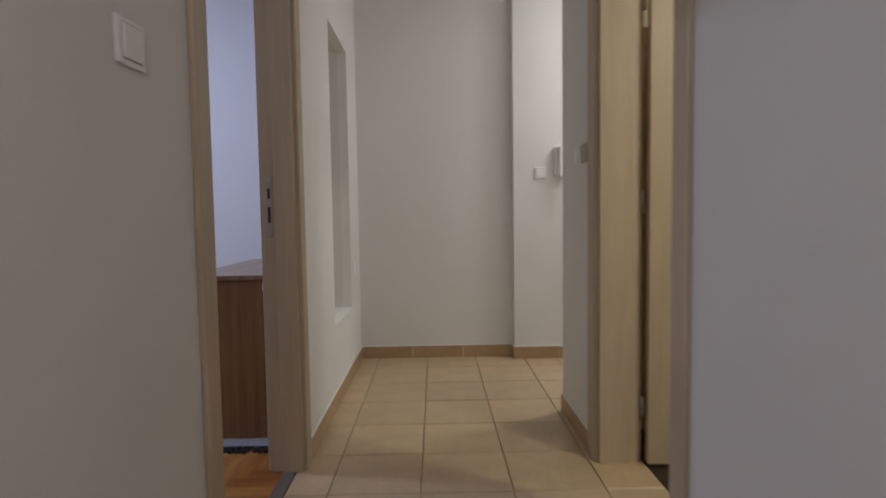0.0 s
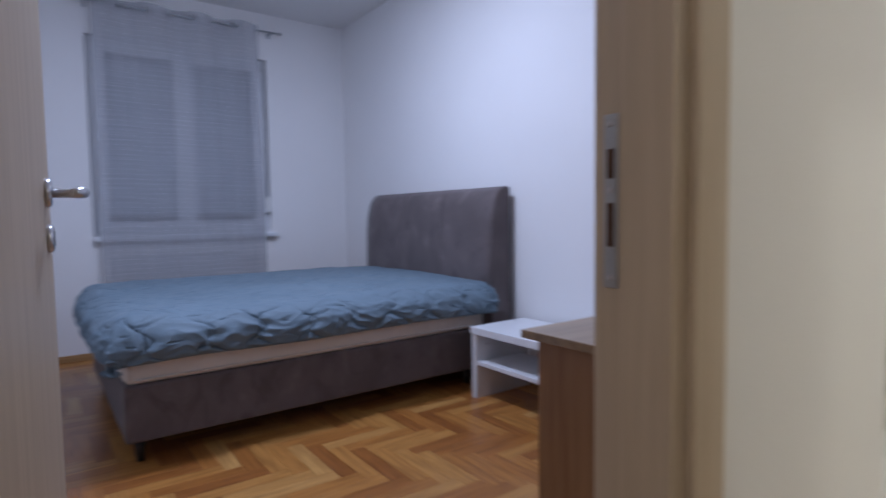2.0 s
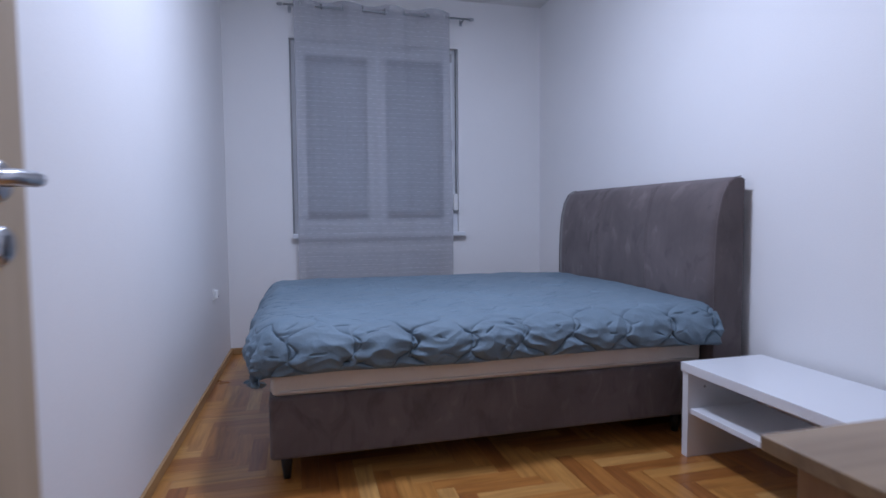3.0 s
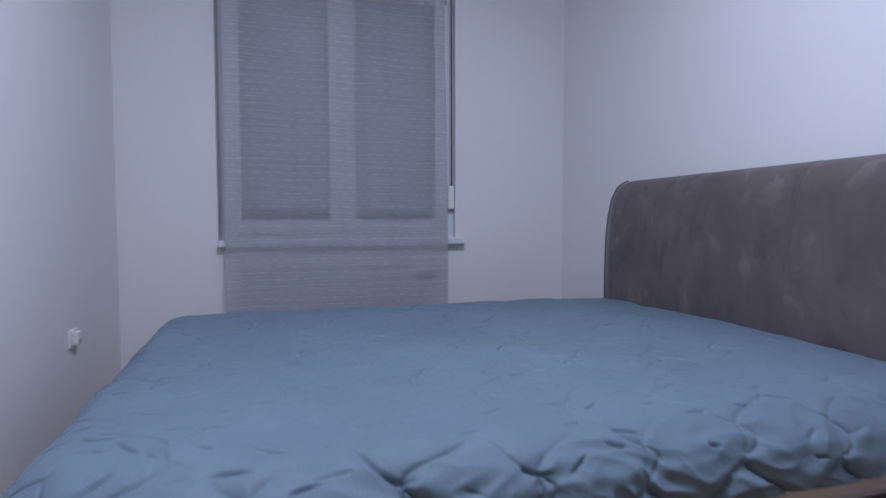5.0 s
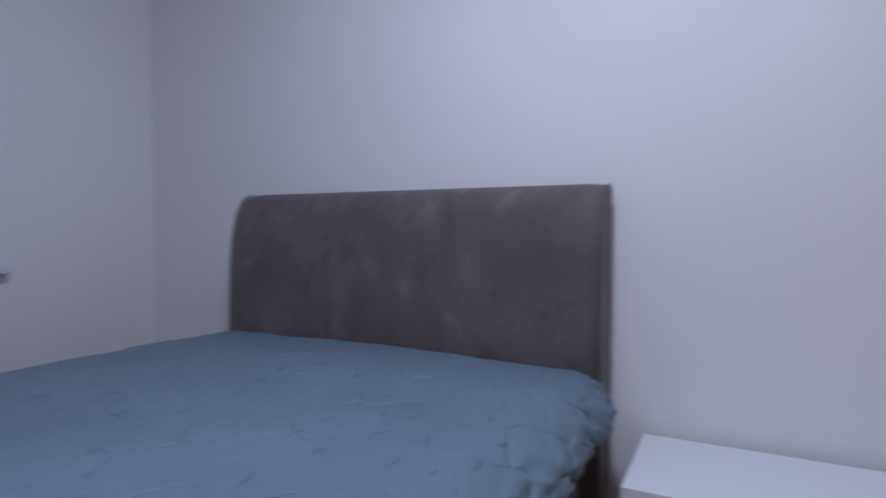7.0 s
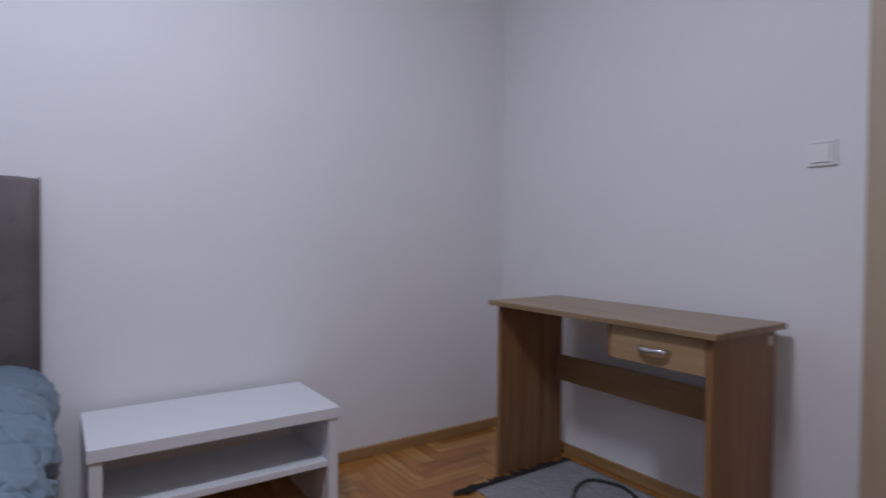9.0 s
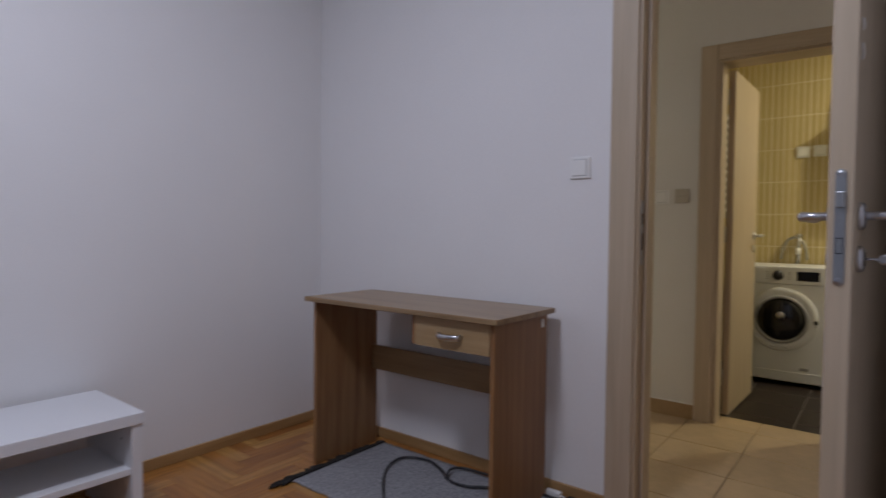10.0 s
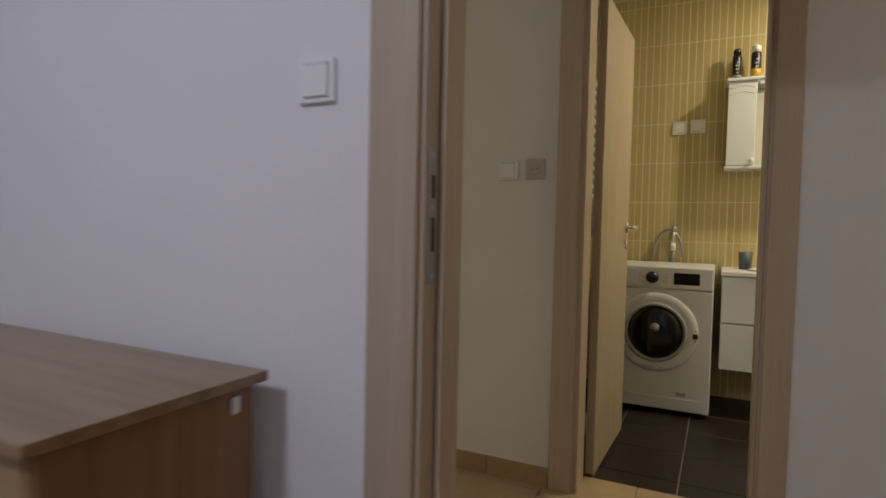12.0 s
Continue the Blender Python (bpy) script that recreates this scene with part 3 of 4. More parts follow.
def curtain():
    ob = thing("curtain", "sheer grey eyelet curtain with fine white stitched rows", "curtain")
    y0, y1, z0, z1 = 2.345, 3.552, 0.04, 2.645
    nu, nv = 150, 60
    bm = bmesh.new()
    uv = bm.loops.layers.uv.new("UVMap")
    grid, info = [], {}
    for j in range(nv + 1):
        row = []
        z = z1 + (z0 - z1) * j / nv
        fade = 0.10 + 0.90 * math.exp(-((z1 - z) / 0.28))
        for i in range(nu + 1):
            u = i / nu
            w = u * 7.0 * math.pi
            x = CX + 0.026 * fade * math.sin(w) + 0.004 * math.sin(w * 1.3 + 1 + z * 0.4) * (1 - fade * 0.5) + 0.0012 * math.sin(w * 4.1 + z) + 0.010 * noise.noise(Vector((u * 3, z * 0.8, 2)))
            y = y0 + (y1 - y0) * u + 0.006 * math.sin(w * 2 + z * 1.5) + 0.01 * math.sin(z * 2.0) * (u - 0.5)
            v = bm.verts.new((x, y, z + 0.014 * math.cos(w) * (fade - 0.3)))
            info[v] = (u * 1.5, z)
            row.append(v)
        grid.append(row)
    for j in range(nv):
        for i in range(nu):
            f = bm.faces.new((grid[j][i], grid[j + 1][i], grid[j + 1][i + 1], grid[j][i + 1]))
            f.smooth = True
            for l in f.loops:
                l[uv].uv = info[l.vert]
    part("cloth", bm, CURTAIN, ob, "sheer grey voile", True)
    for k in range(8):
        y = y0 + (y1 - y0) * (k + 0.28) / 7.6
        part("eyelet", lathe(bmesh.new(), ((0.014, -0.003), (0.024, -0.003), (0.024, 0.003), (0.014, 0.003)), pose(CX, y, 2.604, 90, 0, 18 * (-1) ** k), 20), STEEL, ob)
    return ob


curtain()

# radiator under the window
rad = thing("radiator", "white panel radiator under the window behind the curtain", "radiator")
part("panel", soft_box(XW + 0.016, 2.42, 0.14, XW + 0.040, 3.36, 0.735, 0.006), PVC, rad)
for i in range(20):
    part("rib", soft_box(XW + 0.040, 2.45 + i * 0.0455, 0.17, XW + 0.045, 2.472 + i * 0.0455, 0.705, 0.003, 1), PVC, rad)
part("top_grille", boxes((XW + 0.002, 2.42, 0.735, XW + 0.042, 3.36, 0.742)), GREYBOX, rad)
part("valve", tube(bmesh.new(), [(XW + 0.03, 3.36, 0.70), (XW + 0.03, 3.42, 0.70), (XW + 0.03, 3.43, 0.66), (XW + 0.03, 3.43, 0.02)], 0.009, 8), PVC, rad)
part("valve_knob", lathe(bmesh.new(), ((0.012, 0), (0.02, 0.01), (0.02, 0.055), (0.014, 0.06)), pose(XW + 0.03, 3.43, 0.70, -90, 0, 0), 16), GREYBOX, rad, "grey thermostat knob")


# ---- bed ----
def headboard(ob):
    x0, x1 = -3.715, -2.158
    prof = [(0.155, 0.06), (0.155, 0.75), (0.151, 0.90), (0.140, 1.02), (0.118, 1.115), (0.086, 1.172), (0.05, 1.197), (0.018, 1.203), (0.0, 1.195), (0.0, 0.06)]
    bm = bmesh.new()
    n = 26
    rings = []
    for i in range(n + 1):
        x = x0 + (x1 - x0) * i / n
        e = min(i, n - i) / n
        k = 0.965 if e == 0 else 1.0
        rings.append([bm.verts.new((x, YN - 0.045 - d * k, z if z < 0.5 else z * (0.995 if e == 0 else 1))) for d, z in prof])
    for a, b in zip(rings, rings[1:]):
        for k in range(len(prof)):
            bm.faces.new((a[k], a[(k + 1) % len(prof)], b[(k + 1) % len(prof)], b[k])).smooth = True
    bm.faces.new(rings[0][::-1])
    bm.faces.new(rings[-1])
    hb = part("headboard", bm, SUEDE, ob, "taupe suede headboard with a rolled front")
    for x in (x0 + 0.52, x0 + 0.535, x1 - 0.535, x1 - 0.52):
        pts = [(x, YN - 0.0455 - d, z) for d, z in prof[1:8]]
        pts = [(x, YN - 0.0455 - 0.155, 0.35)] + pts
        part("seam", tube(bmesh.new(), pts, 0.0018, 6), SUEDE, hb)
    for x in (x0 + 0.004, x1 - 0.004):
        pts = [(x, YN - 0.045 - d * 0.975, z) for d, z in prof[:8]]
        part("piping", tube(bmesh.new(), pts, 0.003, 6), SUEDE, hb)
    return hb


def quilt(s, t):
    """Distance, 0 to 1, from the wavy stitching; the seams run along t and swing across s, metres."""
    L, H = 0.235, 0.31
    best = 9.0
    for k in (0, 1):
        a = math.sin(2 * math.pi * (t / H) + math.pi * k)
        c = 0.5 * L + 0.30 * L * (a + 0.20 * math.sin(6 * math.pi * t / H))
        d = (s + (0.5 * L if k else 0)) % L
        best = min(best, abs(d - c), abs(d - c + L), abs(d - c - L))
    return min(1.0, best / 0.05)


PA, PB = 0.105, 0.078
PUCKERS = {}
for pa in range(-16, 17):
    for pb in range(-20, 21):
        PUCKERS[pa, pb] = (random.uniform(0.1, 0.9) * PA, random.uniform(0.1, 0.9) * PB, random.gauss(0, 0.35),
                           random.uniform(0.012, 0.034), random.choice((0.0, 0.35, 0.6, 0.8, 1.0)), random.uniform(-6, 6))


def pucker_at(s, t):
    """Short gathered creases in the cloth, lying mostly along s; 1 in the bottom of one."""
    a0, b0 = math.floor(s / PA), math.floor(t / PB)
    most = 0.0
    for a in (a0 - 1, a0, a0 + 1):
        for b in (b0 - 1, b0, b0 + 1):
            c = PUCKERS.get((a, b))
            if not c or not c[4]:
                continue
            ds, dt = s - a * PA - c[0], t - b * PB - c[1]
            if abs(dt) > 0.04 or abs(ds) > 0.05:
                continue
            ca, sa = math.cos(c[2]), math.sin(c[2])
            p, q = ds * ca + dt * sa, dt * ca - ds * sa
            q -= c[5] * p * p
            e = (q / 0.0031) ** 2 + (p / c[3]) ** 4
            if e < 5:
                most = max(most, c[4] * math.exp(-e))
    return most


def duvet():
    ob = thing("duvet", "rumpled petrol blue quilted satin duvet spread over the bed", "duvet")
    xa, xb, ya, yb = -3.770, -2.158, 2.15, 4.166     # outer sides
    top, drop = 0.626, 0.166
    r = 0.105
    flat_x, flat_y = (xb - xa) - 2 * r, (yb - ya) - 2 * r

    curl = 0.026
    q = math.pi / 2 * r
    hang = drop - r

    def fold(s, flat):
        """Along the cloth: out, down over a rounded edge and curled under; offset from the middle, depth below the top."""
        h = flat / 2
        k = abs(s)
        sg = 1 if s >= 0 else -1
        if k <= h:
            return s, 0.0
        if k <= h + q:
            th = (k - h) / r
            return sg * (h + r * math.sin(th)), r * (1 - math.cos(th))
        k -= h + q
        if k <= hang:
            return sg * (h + r + 0.006 * math.sin(math.pi * k / hang)), r + k
        th = min((k - hang) / curl, 2.6)
        return sg * (h + r - curl * (1 - math.cos(th))), r + hang + curl * math.sin(th)

    sx = flat_x / 2 + q + hang + curl * 2.6
    sy0 = flat_y / 2 + q + hang + curl * 2.6
    head, hr = (yb - ya) / 2 - 0.03, 0.03
    sy1 = head + hr * 1.5
    nx, ny = 680, 760
    bm = bmesh.new()
    grid = []
    for j in range(ny + 1):
        v = -sy0 + (sy0 + sy1) * j / ny
        oy, dy = fold(v, flat_y)
        if v > 0:
            th = max(0.0, v - head) / hr
            oy, dy = min(v, head) + hr * math.sin(th), hr * (1 - math.cos(th))
        row = []
        for i in range(nx + 1):
            u = -sx + 2 * sx * i / nx
            ox, dx = fold(u, flat_x)
            d = max(dx, dy) + 0.18 * min(dx, dy)
            # rounded corners in plan
            ex, ey = abs(ox) - (xb - xa) / 2 + 0.16, abs(oy) - (yb - ya) / 2 + 0.16
            ry = oy
            if ex > 0 and ey > 0 and oy < 0:
                k = 1 - (1 - max(ex, ey) / math.hypot(ex, ey)) * 0.85
                ox -= math.copysign(ex * (1 - k), ox)
                ry = oy - math.copysign(ey * (1 - k), oy)
            side = min(1.0, d / 0.09)
            p = Vector((u, v, 0))
            warp_u, warp_v = noise.noise(p * 2.1), noise.noise(p * 2.1 + Vector((7, 3, 1)))
            puff = quilt(v + 0.05 * warp_u, u + 0.06 * warp_v)
            groove = 1 - math.exp(-((puff * 0.05 / 0.0046) ** 2))
            puff = math.sin(puff * math.pi / 2)
            along, down = (v, u) if dx >= dy else (u, v)
            bend = 0.10 * noise.noise(p * 4.0)
            f1 = 1 - 2.1 * abs(noise.noise(Vector((along * 5.5, (down + bend) * 15, 2.0))))
            f2 = 1 - 2.1 * abs(noise.noise(Vector((along * 11 + down * 9, (down + bend) * 22 - along * 6, 5.0))))
            f3 = noise.noise(Vector((u * 3.0, v * 3.0, 21.0)))
            fine = noise.noise(Vector((u * 30, v * 20, 7.0)))
            held = min(1.0, max(0.0, 0.45 + 2.0 * noise.noise(p * 4.0 + Vector((3, 8, 40)))))
            lift = (0.0062 * held * held + 0.0056 * side) * groove + (0.0012 + 0.0062 * side) * puff
            lift += (0.0014 + 0.0052 * side) * f1 + (0.0010 + 0.0050 * side) * f2 + 0.016 * side * f3
            lift += (0.0005 + 0.0008 * side) * fine - 0.0125 * pucker_at(v, u)
            wave = 0.018 * noise.noise(Vector((u * 1.6, v * 1.6, 0.3)))
            nxv = math.copysign(min(1, dx / r), ox) if dx > 0 else 0
            nyv = math.copysign(min(1, dy / r), oy) if dy > 0 else 0
            up = math.sqrt(max(0.05, 1 - min(0.95, nxv * nxv + nyv * nyv)))
            hem = 0.026 * noise.noise(Vector((u * 2.4, v * 2.4, 8.0))) * max(0.0, side - 0.3)
            x = (xa + xb) / 2 + ox + nxv * lift * 1.25
            y = (ya + yb) / 2 + ry + nyv * lift * 1.25
            z = top + wave * (1 - side) - d + up * lift + hem
            row.append(bm.verts.new((x, y, z)))
        grid.append(row)
    for j in range(ny):
        for i in range(nx):
            bm.faces.new((grid[j][i], grid[j][i + 1], grid[j + 1][i + 1], grid[j + 1][i])).smooth = True
    run = [grid[0][i].co.copy() for i in range(0, nx + 1, 9)]
    run2 = [grid[j][nx].co.copy() for j in range(0, ny + 1, 9)]
    part("cover", bm, DUVET, ob, "", True)
    for some in (run, run2):
        part("hem", tube(bmesh.new(), some, 0.004, 6), DUVET, ob)
    return ob


def bed():
    ob = thing("bed", "double bed upholstered in taupe suede with a rolled headboard", "bed")
    headboard(ob)
    x0, x1, y0, y1 = -3.705, -2.212, 2.212, 4.155
    part("bed_base", soft_box(x0, y0, 0.10, x1, y1, 0.346, 0.014, 3), SUEDE, ob)
    for x in (x0 + 0.07, x1 - 0.07):
        for y in (y0 + 0.06, y1 - 0.1):
            bm = lathe(bmesh.new(), ((0.014, 0), (0.026, 0.101)), pose(x, y, 0), 14)
            part("leg", bm, BLACKWOOD, ob, "tapered black leg")
    return ob


bed()
mat_ob = thing("mattress", "cream cloth mattress on the bed base", "mattress")
bm = soft_box(-3.69, 2.222, 0.3465, -2.216, 4.145, 0.585, 0.022, 4)
part("mattress_cover", bm, TICKING, mat_ob, "", True)
part("piping", tube(bmesh.new(), [(-2.214, 2.25, 0.366), (-2.214, 4.12, 0.366)], 0.005, 6), TICKING, mat_ob)
part("piping", tube(bmesh.new(), [(-3.66, 2.220, 0.366), (-2.25, 2.220, 0.366)], 0.005, 6), TICKING, mat_ob)
duvet()


# ---- bench beside the bed ----
def bench():
    ob = thing("low_bench", "low white lacquered open bench with one shelf", "bench")
    x0, x1, y0, y1, h, t = -2.052, -1.273, 3.905, 4.325, 0.404, 0.040
    part("bench_top", soft_box(x0, y0, h - t, x1, y1, h, 0.0025), WHITE, ob)
    part("side_panel", soft_box(x0 + 0.006, y0 + 0.006, 0.0, x0 + 0.041, y1 - 0.004, h - t, 0.002), WHITE, ob)
    part("side_panel", soft_box(x1 - 0.041, y0 + 0.006, 0.0, x1 - 0.006, y1 - 0.004, h - t, 0.002), WHITE, ob)
    part("shelf", soft_box(x0 + 0.041, y0 + 0.02, 0.187, x1 - 0.041, y1 - 0.075, 0.210, 0.002), WHITE, ob)
    for x, s in ((x0 + 0.0412, 1), (x1 - 0.0412, -1)):
        part("cam_cover", lathe(bmesh.new(), ((0.006, 0), (0.005, 0.0012)), pose(x, y0 + 0.09, 0.30, 0, 90 * s, 0), 12), GREYBOX, ob)
    return ob


bench()


# ---- desk ----
def desk():
    ob = thing("desk", "small oak laminate writing desk with one pale drawer", "desk")
    x0, x1, y0, y1, h = -0.594, -0.175, 2.890, 3.898, 0.752
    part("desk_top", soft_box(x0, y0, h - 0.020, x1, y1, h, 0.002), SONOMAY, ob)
    for y in (y0 + 0.028, y1 - 0.046):
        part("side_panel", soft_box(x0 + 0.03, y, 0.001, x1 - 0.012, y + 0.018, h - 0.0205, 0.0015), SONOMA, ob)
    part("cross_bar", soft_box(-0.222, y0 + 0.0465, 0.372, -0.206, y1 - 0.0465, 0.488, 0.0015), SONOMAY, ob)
    d0, d1 = y0 + 0.0475, y0 + 0.385
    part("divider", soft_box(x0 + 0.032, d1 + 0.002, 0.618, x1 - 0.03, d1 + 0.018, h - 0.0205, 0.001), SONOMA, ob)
    dr = part("drawer", soft_box(x0 + 0.028, d0, 0.617, x0 + 0.044, d1, h - 0.026, 0.0015), PALE, ob, "pale oak drawer front")
    part("drawer_box", boxes((x0 + 0.0445, d0 + 0.012, 0.63, x1 - 0.06, d1 - 0.012, h - 0.04)), WHITE, dr)
    ym = (d0 + d1) / 2
    arc = [(x0 + 0.028, ym - 0.048, 0.668), (x0 + 0.012, ym - 0.046, 0.668), (x0 + 0.004, ym - 0.034, 0.668), (x0 + 0.002, ym, 0.667), (x0 + 0.004, ym + 0.034, 0.668), (x0 + 0.012, ym + 0.046, 0.668), (x0 + 0.028, ym + 0.048, 0.668)]
    grip = tube(bmesh.new(), arc, 0.0056, 12)
    for v in grip.verts:
        v.co.z = 0.668 + (v.co.z - 0.668) * 1.9
    part("drawer_handle", grip, CHROME, dr, "bowed satin metal handle")
    for y, z, s in ((y0 + 0.0278, 0.70, -1), (y1 - 0.0278, 0.70, 1)):
        part("corner_fitting", soft_box(-0.240, min(y, y + s * 0.006), 0.680, -0.222, max(y, y + s * 0.006), 0.712, 0.0025), PLASTIC, ob, "small white plastic fitting")
    return ob


desk()


# ---- rug and cable under the desk ----
def rug():
    ob = thing("rug", "small grey woven rug with black fringes under the desk", "rug")
    x0, x1, y0, y1 = -0.735, -0.19, 2.81, 3.795
    bm = bmesh.new()
    nx, ny = 24, 44
    g = [[bm.verts.new((x0 + (x1 - x0) * i / nx + 0.008 * noise.noise(Vector((0, j * 0.3, 3))), y0 + (y1 - y0) * j / ny, 0.008 + 0.0035 * noise.noise(Vector((i * 0.5, j * 0.5, 0))))) for i in range(nx + 1)] for j in range(ny + 1)]
    for j in range(ny):
        for i in range(nx):
            bm.faces.new((g[j][i], g[j][i + 1], g[j + 1][i + 1], g[j + 1][i])).smooth = True
    edge = part("woven_mat", bm, CARPET, ob)
    m = edge.modifiers.new("thickness", "SOLIDIFY")
    m.thickness, m.offset = 0.007, -1
    for y, s in ((y0, -1), (y1, 1)):
        bm = bmesh.new()
        for k in range(64):
            x = x0 - 0.012 + (x1 - x0 + 0.016) * (k + 0.5) / 64
            l = random.uniform(0.022, 0.050)
            dx = random.uniform(-0.030, 0.012)
            tube(bm, [(x, y - s * 0.006, 0.012), (x + dx * 0.4, y + s * l * 0.5, 0.010), (x + dx, y + s * l, 0.005)], 0.0042, 5)
        if s > 0:
            for k in range(7):
                a = random.uniform(-0.01, 0.03)
                tube(bm, [(x0 + 0.01, y - 0.004, 0.012), (x0 - 0.03 - 0.006 * k, y + a, 0.010), (x0 - 0.055 - 0.008 * k, y + a + random.uniform(-0.012, 0.02), 0.005)], 0.0045, 5)
        part("fringe", bm, FRINGE, ob, "short black tassel fringe")
    return ob


rug()
cb = thing("cable", "loose black cable coiled on the rug", "cable")


def glide(points, n=12):
    """A smooth run through points."""
    p = [Vector(q) for q in points]
    p = [p[0] * 2 - p[1]] + p + [p[-1] * 2 - p[-2]]
    out = []
    for k in range(1, len(p) - 2):
        for i in range(n):
            t = i / n
            out.append(0.5 * (2 * p[k] + (p[k + 1] - p[k - 1]) * t + (2 * p[k - 1] - 5 * p[k] + 4 * p[k + 1] - p[k + 2]) * t * t + (3 * p[k] - 3 * p[k + 1] + p[k + 2] - p[k - 1]) * t ** 3))
    return out + [p[-2]]


part("cord", tube(bmesh.new(), glide([(-0.66, 3.33, 0.018), (-0.612, 3.385, 0.018), (-0.495, 3.50, 0.018), (-0.385, 3.57, 0.02), (-0.29, 3.575, 0.02), (-0.243, 3.475, 0.02), (-0.29, 3.36, 0.026), (-0.34, 3.27, 0.018), (-0.34, 3.19, 0.018), (-0.295, 3.12, 0.018), (-0.25, 3.02, 0.018)]), 0.0055, 8), CABLE, cb)
part("cord", tube(bmesh.new(), glide([(-0.33, 3.30, 0.018), (-0.275, 3.318, 0.030), (-0.215, 3.295, 0.022), (-0.195, 3.19, 0.018), (-0.20, 3.05, 0.018), (-0.19, 2.86, 0.010), (-0.165, 2.825, 0.010)]), 0.0055, 8), CABLE, cb)
part("plug", soft_box(-0.180, 2.800, 0.001, -0.150, 2.832, 0.020, 0.006), DARK, cb, "black moulded plug")
adapter = thing("power_adapter", "small white power adapter on the floor beside the desk", "adapter")
part("housing", soft_box(-0.172, 2.862, 0.0005, -0.143, 2.925, 0.024, 0.007, 3), PLASTIC, adapter)
part("strain_relief", tube(bmesh.new(), [(-0.158, 2.862, 0.010), (-0.158, 2.846, 0.008)], 0.004, 8), PLASTIC, adapter)


# ---- switches and sockets ----
def rocker(name, label, category, place, turn, s=0.082, socket=False, plate=None):
    """A plate on a wall; local +y is the way out of the wall."""
    ob = thing(name, label, category, place, turn=turn)
    p = plate or PLASTIC
    part("plate", soft_box(-s / 2, 0, -s / 2, s / 2, 0.009, s / 2, 0.004, 3), p, ob)
    if socket:
        part("well", lathe(bmesh.new(), ((0.024, 0.002), (0.022, 0.0035), (0.020, 0.0005)), pose(0, 0.0085, 0, -90, 0, 0), 24), p, ob)
        for x in (-0.0095, 0.0095):
            part("pin_hole", lathe(bmesh.new(), ((0.003, 0), (0.003, 0.0006)), pose(x, 0.0118, 0, -90, 0, 0), 10), DARK, ob)
    else:
        r = part("rocker", soft_box(-s * 0.33, 0.009, -s * 0.36, s * 0.33, 0.013, s * 0.36, 0.002), p, ob)
        # grey margin round the rocker: its shadow line, put in as colour
        part("gap", boxes((-s * 0.34, 0.0088, -s * 0.385, s * 0.34, 0.0096, s * 0.385)), GREYBOX, ob)
    return ob


rocker("light_switch", "white plastic light switch beside the bedroom door", "switch", (XE, 2.818, 1.295), 90, 0.083)
rocker("light_switch", "white plastic light switch in the hall", "switch", (off_left(1.52), 1.52, 1.34), -93.4, 0.09)
rocker("light_switch", "cream light switch beside the bathroom door", "switch", (HX, 2.906, 1.256), 90, 0.08)
rocker("wall_socket", "beige plastic socket beside the bathroom door", "socket", (HX, 2.795, 1.259), 90, 0.08, True, BEIGEBOX)
low = rocker("wall_socket", "white socket with a plug cover low on the bedroom wall", "socket", (-3.80, YS - (YS - YS2) * 0.156 + 0.0005, 0.55), -1.5, 0.072, True)

part("plug_cover", soft_box(-0.024, 0.009, -0.024, 0.024, 0.030, 0.028, 0.006), PLASTIC, low)
# grey patch on the cover stands in for the plug's shadow
part("plug_shadow_gap", boxes((-0.012, 0.030, -0.02, 0.012, 0.0312, -0.004)), GREYBOX, low)

# hall: mirror let into the niche
nm = thing("niche_mirror", "tall frameless mirror set into the hall niche", "mirror")
part("glass", soft_box(-0.0590, NY0 + 0.004, NZ0 + 0.004, -0.0545, NY1 - 0.004, NZ1 - 0.004, 0.001), MIRROR, nm)

# hall: intercom
ic = thing("intercom", "white wall intercom handset with a coiled cord", "intercom", (1.40, 4.271, 1.36), turn=180)
part("base", soft_box(-0.045, 0, -0.10, 0.045, 0.028, 0.10, 0.008), PLASTIC, ic)
part("handset", soft_box(-0.032, 0.028, -0.105, 0.022, 0.058, 0.105, 0.012, 3), PLASTIC, ic)
coil = [(0.0 + 0.008 * math.cos(k * 1.3), 0.03 + 0.008 * math.sin(k * 1.3), -0.10 - k * 0.0022) for k in range(80)]
part("cord", tube(bmesh.new(), coil, 0.0022, 5), PLASTIC, ic, "coiled white cord")
rocker("light_switch", "white switch on the pier beside the intercom", "switch", (1.258, 4.271, 1.285), 180, 0.08)
rocker("niche_socket", "white socket on the hall wall beyond the niche", "socket", (0.0, 4.055, 0.675), -90, 0.08, True)


